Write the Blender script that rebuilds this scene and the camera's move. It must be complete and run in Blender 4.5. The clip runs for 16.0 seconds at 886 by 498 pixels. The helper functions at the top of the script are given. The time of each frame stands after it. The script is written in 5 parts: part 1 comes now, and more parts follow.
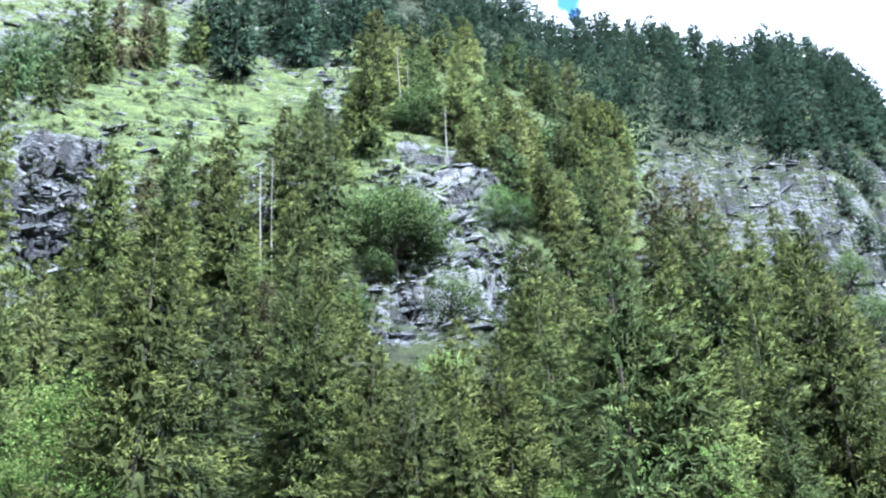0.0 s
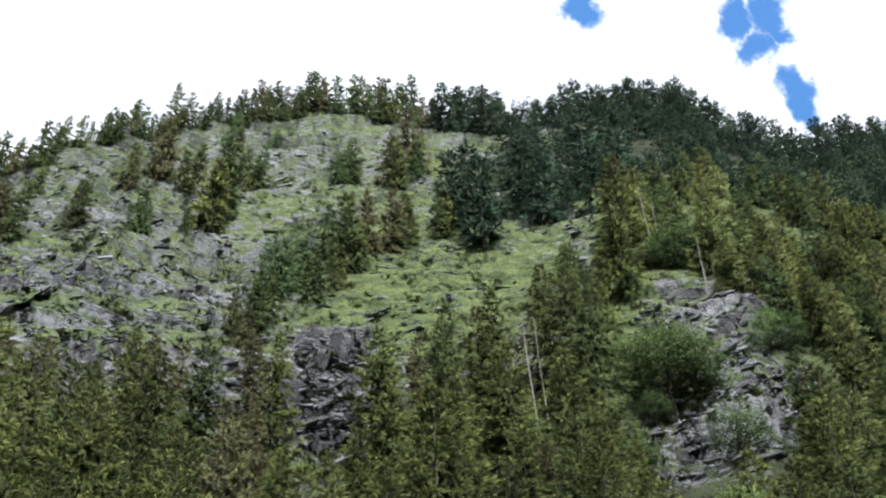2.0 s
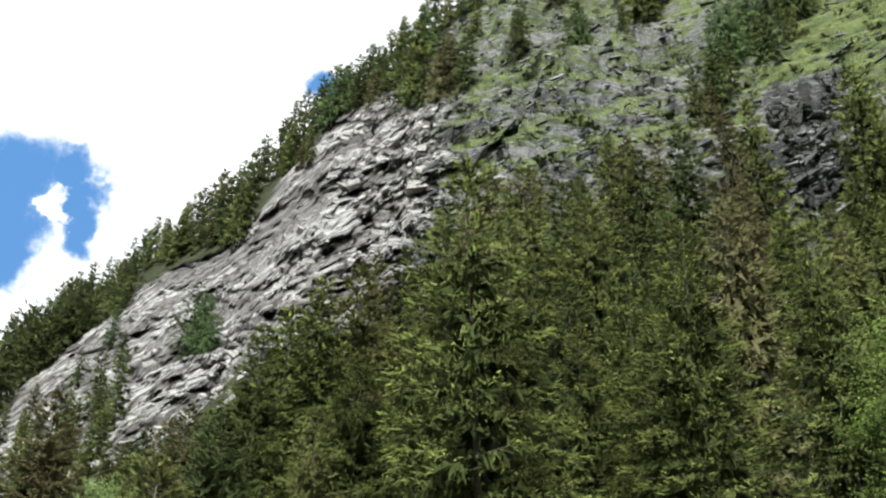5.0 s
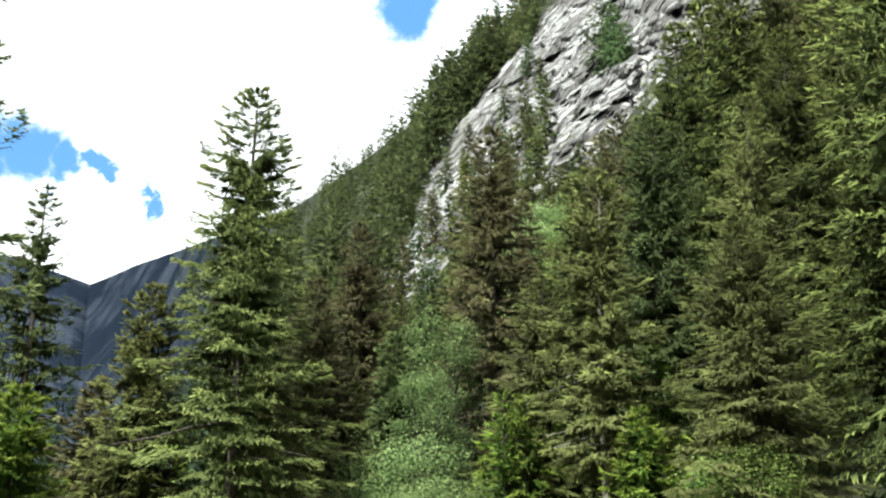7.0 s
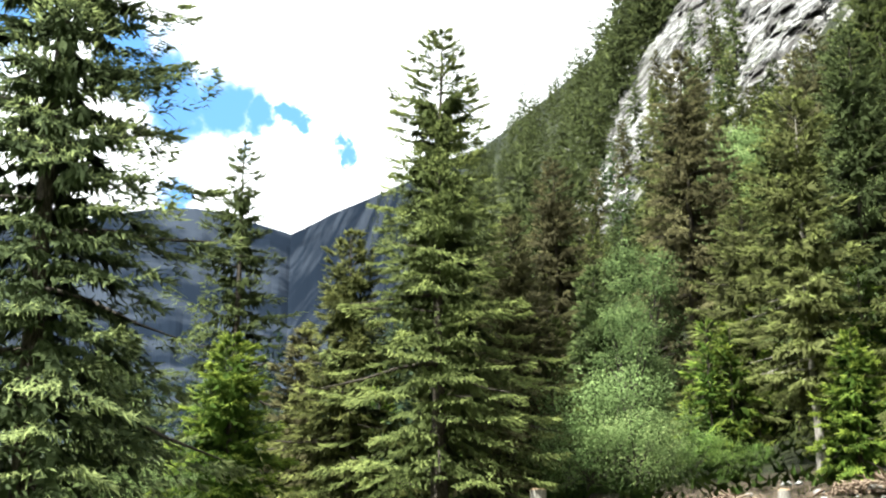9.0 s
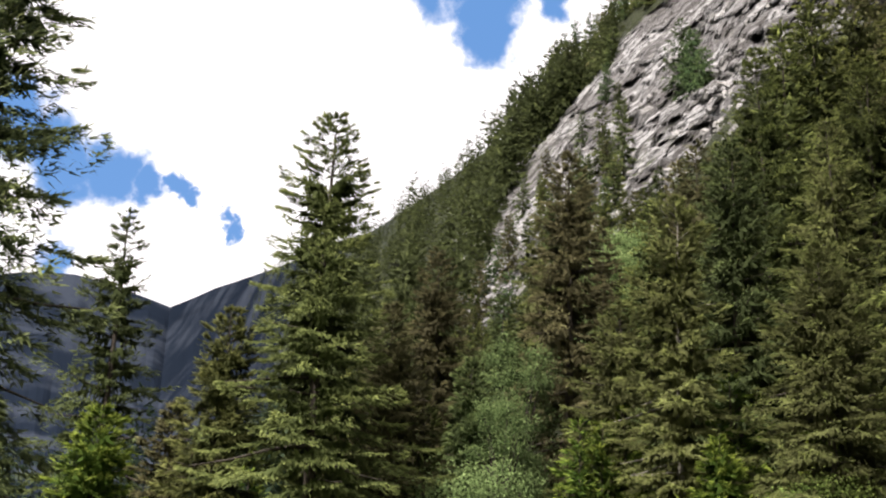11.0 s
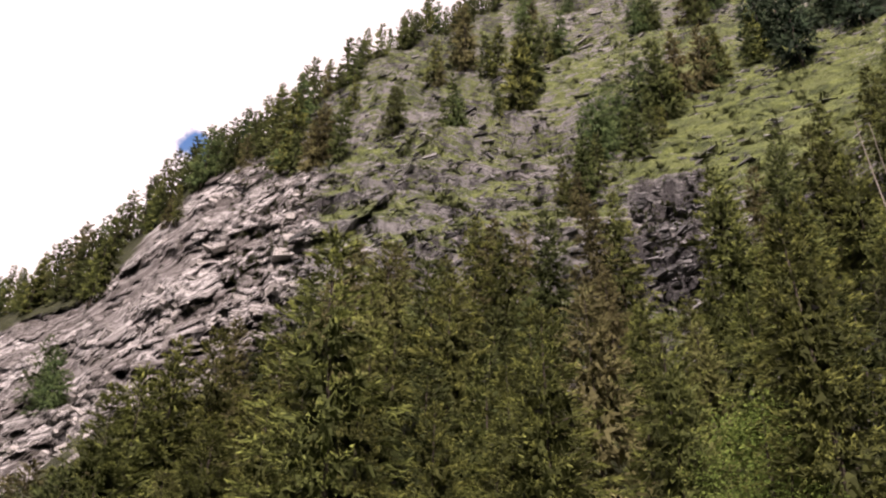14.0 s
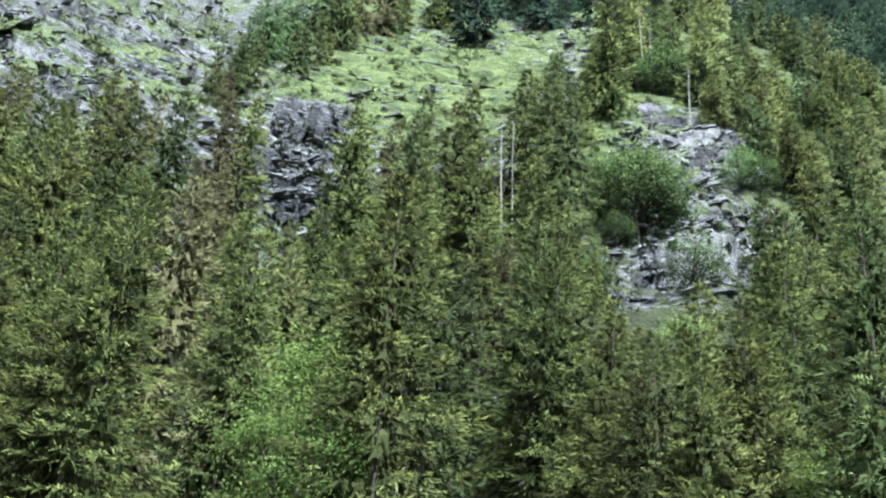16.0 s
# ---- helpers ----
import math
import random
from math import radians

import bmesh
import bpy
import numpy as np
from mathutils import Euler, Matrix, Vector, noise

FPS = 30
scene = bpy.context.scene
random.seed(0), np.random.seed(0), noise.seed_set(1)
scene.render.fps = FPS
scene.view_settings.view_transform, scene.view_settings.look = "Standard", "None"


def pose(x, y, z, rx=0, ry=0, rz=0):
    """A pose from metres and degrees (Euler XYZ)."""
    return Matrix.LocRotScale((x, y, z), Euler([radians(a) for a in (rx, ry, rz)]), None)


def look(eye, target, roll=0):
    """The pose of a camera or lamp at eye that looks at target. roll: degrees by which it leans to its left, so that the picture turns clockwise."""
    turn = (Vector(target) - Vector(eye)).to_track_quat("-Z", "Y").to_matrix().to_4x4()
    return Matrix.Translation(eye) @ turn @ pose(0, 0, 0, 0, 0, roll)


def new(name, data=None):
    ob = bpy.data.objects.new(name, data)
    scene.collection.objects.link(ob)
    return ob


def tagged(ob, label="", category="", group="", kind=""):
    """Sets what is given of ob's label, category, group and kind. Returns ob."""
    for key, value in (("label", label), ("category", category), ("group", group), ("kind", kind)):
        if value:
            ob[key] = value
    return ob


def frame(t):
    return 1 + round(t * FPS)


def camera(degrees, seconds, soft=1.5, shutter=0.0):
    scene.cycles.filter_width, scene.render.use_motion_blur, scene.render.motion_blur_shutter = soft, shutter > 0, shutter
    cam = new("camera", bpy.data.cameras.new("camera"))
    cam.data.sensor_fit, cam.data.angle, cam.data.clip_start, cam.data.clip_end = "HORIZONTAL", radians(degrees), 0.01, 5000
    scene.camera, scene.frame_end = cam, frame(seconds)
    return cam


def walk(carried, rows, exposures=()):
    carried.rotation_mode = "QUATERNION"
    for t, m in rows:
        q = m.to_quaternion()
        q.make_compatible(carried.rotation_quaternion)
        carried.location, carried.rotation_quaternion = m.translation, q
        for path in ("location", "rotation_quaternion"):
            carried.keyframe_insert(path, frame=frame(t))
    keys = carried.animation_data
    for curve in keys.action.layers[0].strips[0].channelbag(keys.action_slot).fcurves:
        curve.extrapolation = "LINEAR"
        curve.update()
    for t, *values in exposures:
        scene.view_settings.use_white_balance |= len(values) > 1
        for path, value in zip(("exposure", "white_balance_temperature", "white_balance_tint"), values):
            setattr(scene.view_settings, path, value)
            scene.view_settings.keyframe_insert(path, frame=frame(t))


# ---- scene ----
# ---- camera and its walk ----
cam = camera(36.2, 16.0, soft=2.2)
EYE = 1.6
TURNS = [
    (0.0, 127.64, -2.25, -66.48), (0.5, 128.38, -2.53, -62.55), (1.0, 130.30, -2.97, -59.84), (1.5, 132.41, -2.60, -56.24),
    (2.0, 133.49, -2.43, -52.13), (2.5, 132.77, -2.41, -46.04), (3.0, 131.84, -2.73, -41.39), (3.2, 131.06, -2.97, -39.46),
    (5.3, 121.28, -1.41, -24.44), (5.5, 119.25, -0.56, -23.05), (6.0, 116.12, -0.89, -18.48), (6.5, 114.20, -0.40, -11.25),
    (7.0, 110.57, -0.47, -6.26), (7.5, 107.66, -0.13, -3.33), (8.0, 107.15, 0.30, 0.12), (8.2, 107.11, 0.42, 0.86),
    (9.2, 108.20, -0.20, 2.60), (10.3, 110.25, -0.88, 0.32), (10.5, 110.32, -0.98, -0.75), (11.0, 111.57, -1.99, -3.37),
    (11.5, 114.50, -1.47, -6.31), (12.0, 116.81, -1.69, -11.04), (12.5, 118.59, -1.67, -15.71), (13.0, 122.74, -1.18, -19.01),
    (13.5, 125.12, -0.88, -23.76), (14.0, 126.89, -2.13, -33.84), (14.5, 127.20, -3.23, -41.34), (15.0, 127.59, -4.72, -47.97),
    (15.5, 127.48, -7.17, -54.00), (16.0, 125.32, -8.42, -58.40)]
# the clip's automatic exposure and white balance: seconds, stops, kelvin, tint
EXPOSURES = [
    (0.0, 2.02, 5080, 12), (1.0, 1.96, 5080, 13), (1.5, 1.46, 5400, 12), (2.0, 0.78, 5850, 13), (2.5, 0.10, 6350, 17), (3.2, 0.15, 6500, 20),
    (5.3, 0.96, 6300, 4), (6.0, 1.28, 6200, 0), (7.0, 1.26, 6250, 3), (8.0, 1.84, 6300, 1), (8.2, 1.84, 6300, 1), (10.3, 0.98, 6550, 13), (11.5, 0.62, 6750, 19),
    (12.5, 0.38, 6850, 22), (13.5, 0.18, 7200, 28), (14.0, 0.58, 7350, 34), (14.5, 1.22, 7250, 30), (15.0, 1.65, 6100, 16), (15.5, 1.76, 5880, 9), (16.0, 1.70, 5400, 8)]
walk(cam, [(t, pose(0, 0, EYE, rx, ry, rz)) for t, rx, ry, rz in TURNS], EXPOSURES)


def toward(az, el):
    """Unit vector from azimuth (degrees, clockwise from +y) and elevation."""
    a, e = radians(az), radians(el)
    return Vector((math.sin(a) * math.cos(e), math.cos(a) * math.cos(e), math.sin(e)))


# ---- sun and sky ----
SUN_AZ, SUN_EL = -140.0, 57.0
sun = new("sun", bpy.data.lights.new("sun", "SUN"))
sun.data.energy, sun.data.angle, sun.data.color = 5.0, radians(0.6), (1.0, 0.97, 0.91)
sun.matrix_world = look((0, 0, 0), -toward(SUN_AZ, SUN_EL))


class Nodes:
    """A small helper to write node trees."""

    def __init__(self, tree):
        self.tree = tree

    def add(self, kind, **sets):
        n = self.tree.nodes.new(kind)
        for k, v in sets.items():
            if k in n.inputs.keys():
                self.link(v, n.inputs[k])
            elif k.startswith("i") and k[1:].isdigit():
                self.link(v, n.inputs[int(k[1:])])
            else:
                setattr(n, k, v)
        return n

    def link(self, v, socket):
        if isinstance(v, bpy.types.NodeSocket):
            self.tree.links.new(v, socket)
        else:
            socket.default_value = v

    def math(self, op, a, b=0.0, clamp=False):
        n = self.add("ShaderNodeMath", operation=op, use_clamp=clamp)
        self.link(a, n.inputs[0]), self.link(b, n.inputs[1])
        return n.outputs[0]

    def noise(self, vector, scale, detail=4.0, rough=0.55):
        n = self.add("ShaderNodeTexNoise", Scale=scale, Detail=detail, Roughness=rough)
        if vector is not None:
            self.link(vector, n.inputs["Vector"])
        return n

    def ramp(self, v, lo, hi, a=0.0, b=1.0):
        n = self.add("ShaderNodeMapRange", interpolation_type="SMOOTHSTEP")
        for s, x in zip(range(5), (v, lo, hi, a, b)):
            self.link(x, n.inputs[s])
        return n.outputs[0]

    def mix(self, fac, a, b):
        n = self.add("ShaderNodeMix", data_type="RGBA")
        self.link(fac, n.inputs["Factor"]), self.link(a, n.inputs[6]), self.link(b, n.inputs[7])
        return n.outputs[2]


def rgb(r, g, b):
    return (r, g, b, 1.0)


world = bpy.data.worlds.new("sky")
scene.world = world
world.use_nodes = True
world.node_tree.nodes.clear()
w = Nodes(world.node_tree)
sky = w.add("ShaderNodeTexSky", sky_type="NISHITA", sun_disc=False, sun_elevation=radians(SUN_EL), sun_rotation=radians(SUN_AZ))
sky_bg = w.add("ShaderNodeBackground", Color=w.mix(0.5, sky.outputs[0], rgb(1.7, 5.0, 11.0)), Strength=0.064)
way = w.add("ShaderNodeTexCoord").outputs["Generated"]
billow = w.noise(way, 13.0, 7.0, 0.62)
warp = w.add("ShaderNodeVectorMath", operation="MULTIPLY_ADD", i0=billow.outputs["Color"], i1=(0.11, 0.11, 0.11), i2=way)
warp = w.add("ShaderNodeVectorMath", operation="SUBTRACT", i0=warp.outputs[0], i1=(0.055, 0.055, 0.055)).outputs[0]
warp = w.add("ShaderNodeVectorMath", operation="NORMALIZE", i0=warp).outputs[0]
# openings in the cloud: azimuth, elevation, radius in degrees
gap = None
for az, el, rad in ((0.3, 32.9, 0.9), (1.7, 32.9, 1.7), (3.8, 33.0, 1.8), (2.7, 33.6, 1.1), (6.2, 33.9, 1.2), (7.5, 32.8, 1.1), (4.7, 31.2, 1.4),
                    (-16.8, 24.4, 1.6), (-14.8, 23.8, 1.4), (-12.8, 23.6, 1.3), (-11.2, 22.7, 0.9), (-9.6, 23.0, 0.6), (-9.0, 22.6, 0.5), (-6.9, 21.8, 0.4),
                    (-16.6, 26.0, 1.2), (-14.4, 19.9, 0.8), (59.0, 53.9, 0.9), (68.6, 52.1, 0.9), (71.2, 52.0, 0.9), (70.0, 50.5, 0.8), (72.1, 48.4, 0.9),
                    (71.8, 51.0, 0.6), (18.0, 39.6, 0.8), (-24.0, 27.0, 3.0)):
    dot = w.add("ShaderNodeVectorMath", operation="DOT_PRODUCT", i0=warp, i1=tuple(toward(az, el)))
    one = w.ramp(dot.outputs["Value"], math.cos(radians(rad * 1.45)), math.cos(radians(rad * 0.65)))
    gap = one if gap is None else w.math("MAXIMUM", gap, one)
puff = w.ramp(w.add("ShaderNodeVectorMath", operation="DOT_PRODUCT", i0=warp, i1=tuple(toward(6.36, 32.5))).outputs["Value"], math.cos(radians(0.75)), math.cos(radians(0.2)))
gap = w.math("SUBTRACT", gap, puff, True)
veil = w.ramp(w.noise(way, 2.6, 5.0).outputs[0], 0.35, 0.62)
cloud = w.mix(veil, rgb(0.88, 0.885, 0.90), rgb(1.0, 1.0, 1.0))
shade = w.ramp(w.add("ShaderNodeVectorMath", operation="DOT_PRODUCT", i0=warp, i1=tuple(toward(-9.0, 29.5))).outputs["Value"], math.cos(radians(6.0)), math.cos(radians(1.5)))
cloud = w.mix(w.math("MULTIPLY", shade, w.ramp(billow.outputs[0], 0.38, 0.62, 0.15, 0.6)), cloud, rgb(0.52, 0.53, 0.56))
cloud_bg = w.add("ShaderNodeBackground", Color=cloud, Strength=0.96)
cover = w.math("SUBTRACT", 1.0, gap, True)
blend = w.add("ShaderNodeMixShader", i0=cover, i1=sky_bg.outputs[0], i2=cloud_bg.outputs[0])
w.add("ShaderNodeOutputWorld", Surface=blend.outputs[0])


# ---- materials ----
def material(name):
    m = bpy.data.materials.new(name)
    m.use_nodes = True
    m.node_tree.nodes.clear()
    return m, Nodes(m.node_tree)


def surface(n, color, rough=0.8, height=None, strength=0.5, distance=0.1, see_through=0.0, spec=0.3, normal=None):
    b = n.add("ShaderNodeBsdfPrincipled", Roughness=rough)
    n.link(color, b.inputs["Base Color"])
    n.link(spec, b.inputs["Specular IOR Level"])
    if height is not None:
        bump = n.add("ShaderNodeBump", Strength=strength, Distance=distance, Height=height)
        n.link(bump.outputs[0], b.inputs["Normal"])
    if normal is not None:
        n.link(normal, b.inputs["Normal"])
    out = b.outputs[0]
    if see_through:
        t = n.add("ShaderNodeBsdfTranslucent")
        n.link(color, t.inputs["Color"])
        out = n.add("ShaderNodeMixShader", i0=see_through, i1=out, i2=t.outputs[0]).outputs[0]
    n.add("ShaderNodeOutputMaterial", Surface=out)


def needles(name, dark, light, brown, brown_share):
    m, n = material(name)
    # tip attribute: pale new growth, plus crown shade put into the colour
    tip = n.add("ShaderNodeAttribute", attribute_name="tip").outputs["Fac"]
    obj = n.add("ShaderNodeObjectInfo")
    isl = n.add("ShaderNodeNewGeometry").outputs["Random Per Island"]
    age = n.math("MULTIPLY_ADD", isl, 0.12)
    age.node.inputs[2].default_value = -0.03
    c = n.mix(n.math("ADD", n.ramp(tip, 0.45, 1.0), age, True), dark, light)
    c = n.mix(n.ramp(obj.outputs["Random"], 1.0 - brown_share, 1.0, 0.0, 0.32), c, brown)
    hue = n.add("ShaderNodeHueSaturation", Color=c)
    n.link(n.math("MULTIPLY_ADD", obj.outputs["Random"], 0.03), hue.inputs["Hue"])
    hue.inputs["Hue"].links[0].from_node.inputs[2].default_value = 0.485
    n.link(n.math("MULTIPLY", n.ramp(isl, 0.0, 1.0, 0.88, 1.12), n.ramp(n.math("FRACT", n.math("MULTIPLY", obj.outputs["Random"], 7.3)), 0.0, 1.0, 0.72, 1.28)), hue.inputs["Value"])
    lobe = n.add("ShaderNodeAttribute", attribute_name="lobe").outputs["Vector"]
    lobe = n.add("ShaderNodeVectorTransform", vector_type="NORMAL", convert_from="OBJECT", convert_to="WORLD", i0=lobe).outputs[0]
    lobe = n.add("ShaderNodeVectorMath", operation="SCALE", i0=lobe, Scale=2.4).outputs[0]
    both = n.add("ShaderNodeVectorMath", operation="ADD", i0=lobe, i1=n.add("ShaderNodeNewGeometry").outputs["Normal"]).outputs[0]
    both = n.add("ShaderNodeVectorMath", operation="NORMALIZE", i0=both).outputs[0]
    surface(n, hue.outputs[0], 0.75, see_through=0.27, spec=0.06, normal=both)
    return m


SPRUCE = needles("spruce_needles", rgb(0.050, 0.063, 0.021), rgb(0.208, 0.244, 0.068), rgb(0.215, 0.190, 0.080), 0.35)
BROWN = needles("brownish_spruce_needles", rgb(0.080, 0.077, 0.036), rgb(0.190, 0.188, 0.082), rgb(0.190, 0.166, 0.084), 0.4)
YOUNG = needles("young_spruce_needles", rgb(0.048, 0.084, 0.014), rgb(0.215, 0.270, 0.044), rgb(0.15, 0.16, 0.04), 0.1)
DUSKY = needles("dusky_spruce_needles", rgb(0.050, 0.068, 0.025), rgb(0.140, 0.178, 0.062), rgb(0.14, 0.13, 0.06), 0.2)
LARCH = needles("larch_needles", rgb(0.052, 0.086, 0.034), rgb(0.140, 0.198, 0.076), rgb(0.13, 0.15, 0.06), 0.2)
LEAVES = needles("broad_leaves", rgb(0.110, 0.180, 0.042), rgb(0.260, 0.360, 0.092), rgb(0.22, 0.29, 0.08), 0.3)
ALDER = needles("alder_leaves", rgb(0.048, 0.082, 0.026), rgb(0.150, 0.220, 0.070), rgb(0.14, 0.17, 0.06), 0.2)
# sunlit copy of the spruce needles: sunlight put into a lighter colour
SUNLIT = needles("sunlit_spruce_needles", rgb(0.078, 0.096, 0.032), rgb(0.270, 0.305, 0.098), rgb(0.26, 0.235, 0.10), 0.25)
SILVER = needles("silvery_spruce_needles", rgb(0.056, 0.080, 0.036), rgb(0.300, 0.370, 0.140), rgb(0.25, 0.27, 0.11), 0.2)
# needles darkened to carry the shade over ridge and valley woods
SHADED = needles("shaded_conifer_needles", rgb(0.020, 0.036, 0.022), rgb(0.080, 0.118, 0.068), rgb(0.09, 0.10, 0.06), 0.2)
TUFT = needles("alpine_grass", rgb(0.060, 0.080, 0.026), rgb(0.170, 0.200, 0.066), rgb(0.15, 0.15, 0.06), 0.3)
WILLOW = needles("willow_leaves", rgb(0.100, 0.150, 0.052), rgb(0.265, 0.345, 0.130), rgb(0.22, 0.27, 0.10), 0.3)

BARK, n = material("spruce_bark")
pos = n.add("ShaderNodeTexCoord").outputs["Object"]
scale = n.add("ShaderNodeMapping", Vector=pos, Scale=(9, 9, 2.2)).outputs[0]
tex = n.noise(scale, 3.0, 6.0)
surface(n, n.mix(n.ramp(tex.outputs[0], 0.3, 0.7), rgb(0.022, 0.018, 0.014), rgb(0.085, 0.070, 0.055)), 0.9, tex.outputs[0], 0.8, 0.04)

DEADWOOD, n = material("bleached_dead_wood")
pos = n.add("ShaderNodeTexCoord").outputs["Object"]
tex = n.noise(n.add("ShaderNodeMapping", Vector=pos, Scale=(8, 8, 1.2)).outputs[0], 3.0, 6.0)
surface(n, n.mix(n.ramp(tex.outputs[0], 0.3, 0.7), rgb(0.13, 0.115, 0.095), rgb(0.30, 0.28, 0.25)), 0.85, tex.outputs[0], 0.6, 0.03)

CUTWOOD, n = material("fresh_cut_wood")
tex = n.noise(n.add("ShaderNodeTexCoord").outputs["Object"], 14.0, 4.0)
surface(n, n.mix(n.ramp(tex.outputs[0], 0.35, 0.7), rgb(0.42, 0.27, 0.16), rgb(0.62, 0.46, 0.30)), 0.8, tex.outputs[0], 0.3, 0.01)

SLASH, n = material("brown_brushwood")
isl = n.add("ShaderNodeNewGeometry").outputs["Random Per Island"]
surface(n, n.mix(isl, rgb(0.10, 0.065, 0.045), rgb(0.34, 0.26, 0.19)), 0.9)

SOIL, n = material("brown_earth")
tex = n.noise(n.add("ShaderNodeNewGeometry").outputs["Position"], 5.0, 7.0, 0.7)
surface(n, n.mix(n.ramp(tex.outputs[0], 0.3, 0.7), rgb(0.045, 0.030, 0.022), rgb(0.12, 0.085, 0.062)), 0.95, tex.outputs[0], 0.9, 0.15)

STONE, n = material("pale_stone")
tex = n.noise(n.add("ShaderNodeTexCoord").outputs["Object"], 4.0, 7.0, 0.65)
isl = n.add("ShaderNodeObjectInfo").outputs["Random"]
surface(n, n.mix(n.ramp(tex.outputs[0], 0.3, 0.7), rgb(0.12, 0.116, 0.110), rgb(0.45, 0.442, 0.42)), 0.85, tex.outputs[0], 0.6, 0.05)

SLAB, n = material("schist_slabs")
geo = n.add("ShaderNodeNewGeometry")
tex = n.noise(geo.outputs["Position"], 0.9, 8.0, 0.65)
fine = n.noise(geo.outputs["Position"], 4.5, 6.0, 0.7)
col = n.mix(n.ramp(tex.outputs[0], 0.32, 0.68), rgb(0.028, 0.031, 0.035), rgb(0.13, 0.135, 0.138))
col = n.mix(n.ramp(geo.outputs["Random Per Island"], 0.45, 1.0, 0.0, 0.85), col, rgb(0.30, 0.305, 0.31))
col = n.mix(n.ramp(fine.outputs[0], 0.5, 0.75, 0.0, 0.45), col, rgb(0.07, 0.09, 0.035))
surface(n, col, 0.85, fine.outputs[0], 0.7, 0.3)

GROUND, n = material("mountain_ground")
geo = n.add("ShaderNodeNewGeometry").outputs["Position"]
rock_a = n.add("ShaderNodeAttribute", attribute_name="rock").outputs["Fac"]
pale_a = n.add("ShaderNodeAttribute", attribute_name="pale").outputs["Fac"]
tone_a = n.add("ShaderNodeAttribute", attribute_name="tone").outputs["Fac"]
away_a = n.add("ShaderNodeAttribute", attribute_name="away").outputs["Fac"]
turf_a = n.add("ShaderNodeAttribute", attribute_name="turf").outputs["Fac"]
# the bedding: along and across the layers of the rock, in metres
along = n.add("ShaderNodeAttribute", attribute_name="along").outputs["Fac"]
across = n.add("ShaderNodeAttribute", attribute_name="across").outputs["Fac"]
bed = n.add("ShaderNodeCombineXYZ", X=n.math("MULTIPLY", along, 0.30), Y=n.math("MULTIPLY", across, 1.15)).outputs[0]
sway = n.noise(geo, 0.16, 4.0, 0.6).outputs["Color"]
bed = n.add("ShaderNodeVectorMath", operation="MULTIPLY_ADD", i0=sway, i1=(2.2, 2.2, 0.0), i2=bed).outputs[0]
ledge = n.noise(bed, 1.0, 5.0, 0.62).outputs[0]
wide = n.noise(bed, 0.15, 4.0, 0.6).outputs[0]
face = n.add("ShaderNodeCombineXYZ", X=n.math("MULTIPLY", along, 0.34), Y=n.math("MULTIPLY", across, 0.60)).outputs[0]
face = n.add("ShaderNodeVectorMath", operation="MULTIPLY_ADD", i0=n.noise(geo, 0.55, 5.0, 0.65).outputs["Color"], i1=(0.8, 0.8, 0.0), i2=face).outputs[0]
cell = n.add("ShaderNodeTexVoronoi", Vector=face, Scale=0.8)
chip = n.add("ShaderNodeTexVoronoi", Vector=face, Scale=2.6)
cell_tone = n.add("ShaderNodeSeparateColor", Color=cell.outputs["Color"]).outputs[0]
chip_tone = n.add("ShaderNodeSeparateColor", Color=chip.outputs["Color"]).outputs[0]
facet = n.math("ADD", n.math("MULTIPLY", cell_tone, 0.42), n.math("ADD", n.math("MULTIPLY", chip_tone, 0.30), n.math("MULTIPLY", ledge, 0.56)))
big = n.noise(geo, 0.06, 6.0, 0.6).outputs[0]
mid = n.noise(geo, 0.35, 7.0, 0.65).outputs[0]
fine = n.noise(geo, 1.8, 8.0, 0.7).outputs[0]
strata = n.noise(n.add("ShaderNodeMapping", Vector=geo, Rotation=(0.25, -0.35, 0.2), Scale=(0.10, 0.10, 0.30)).outputs[0], 1.0, 8.0, 0.68).outputs[0]
grass = n.mix(n.ramp(mid, 0.35, 0.7), rgb(0.040, 0.062, 0.018), rgb(0.170, 0.220, 0.056))
grass = n.mix(n.ramp(fine, 0.52, 0.70, 0.0, 0.6), grass, rgb(0.085, 0.084, 0.036))
grass = n.mix(n.ramp(n.noise(geo, 0.085, 5.0, 0.6).outputs[0], 0.46, 0.60, 0.0, 0.35), grass, rgb(0.180, 0.220, 0.072))
soil = n.mix(n.ramp(mid, 0.35, 0.65), rgb(0.018, 0.024, 0.008), rgb(0.046, 0.056, 0.017))
stone = n.mix(n.ramp(n.math("ADD", n.math("MULTIPLY", strata, 0.35), n.math("MULTIPLY", ledge, 0.65)), 0.43, 0.57), rgb(0.020, 0.021, 0.025), rgb(0.225, 0.228, 0.225))
stone = n.mix(n.ramp(chip_tone, 0.45, 0.95, 0.0, 0.62), stone, rgb(0.034, 0.036, 0.038))
stone = n.mix(n.ramp(fine, 0.45, 0.7, 0.0, 0.5), stone, rgb(0.070, 0.072, 0.070))
crack = n.noise(geo, 0.75, 9.0, 0.74).outputs[0]
white = n.mix(n.ramp(facet, 0.46, 0.76), rgb(0.080, 0.077, 0.074), rgb(0.540, 0.536, 0.528))
white = n.mix(n.ramp(n.math("ADD", n.math("MULTIPLY", crack, 0.5), n.math("MULTIPLY", ledge, 0.5)), 0.40, 0.50, 0.85, 0.0), white, rgb(0.035, 0.033, 0.033))
white = n.mix(n.ramp(wide, 0.48, 0.60, 0.0, 0.7), white, rgb(0.110, 0.102, 0.096))
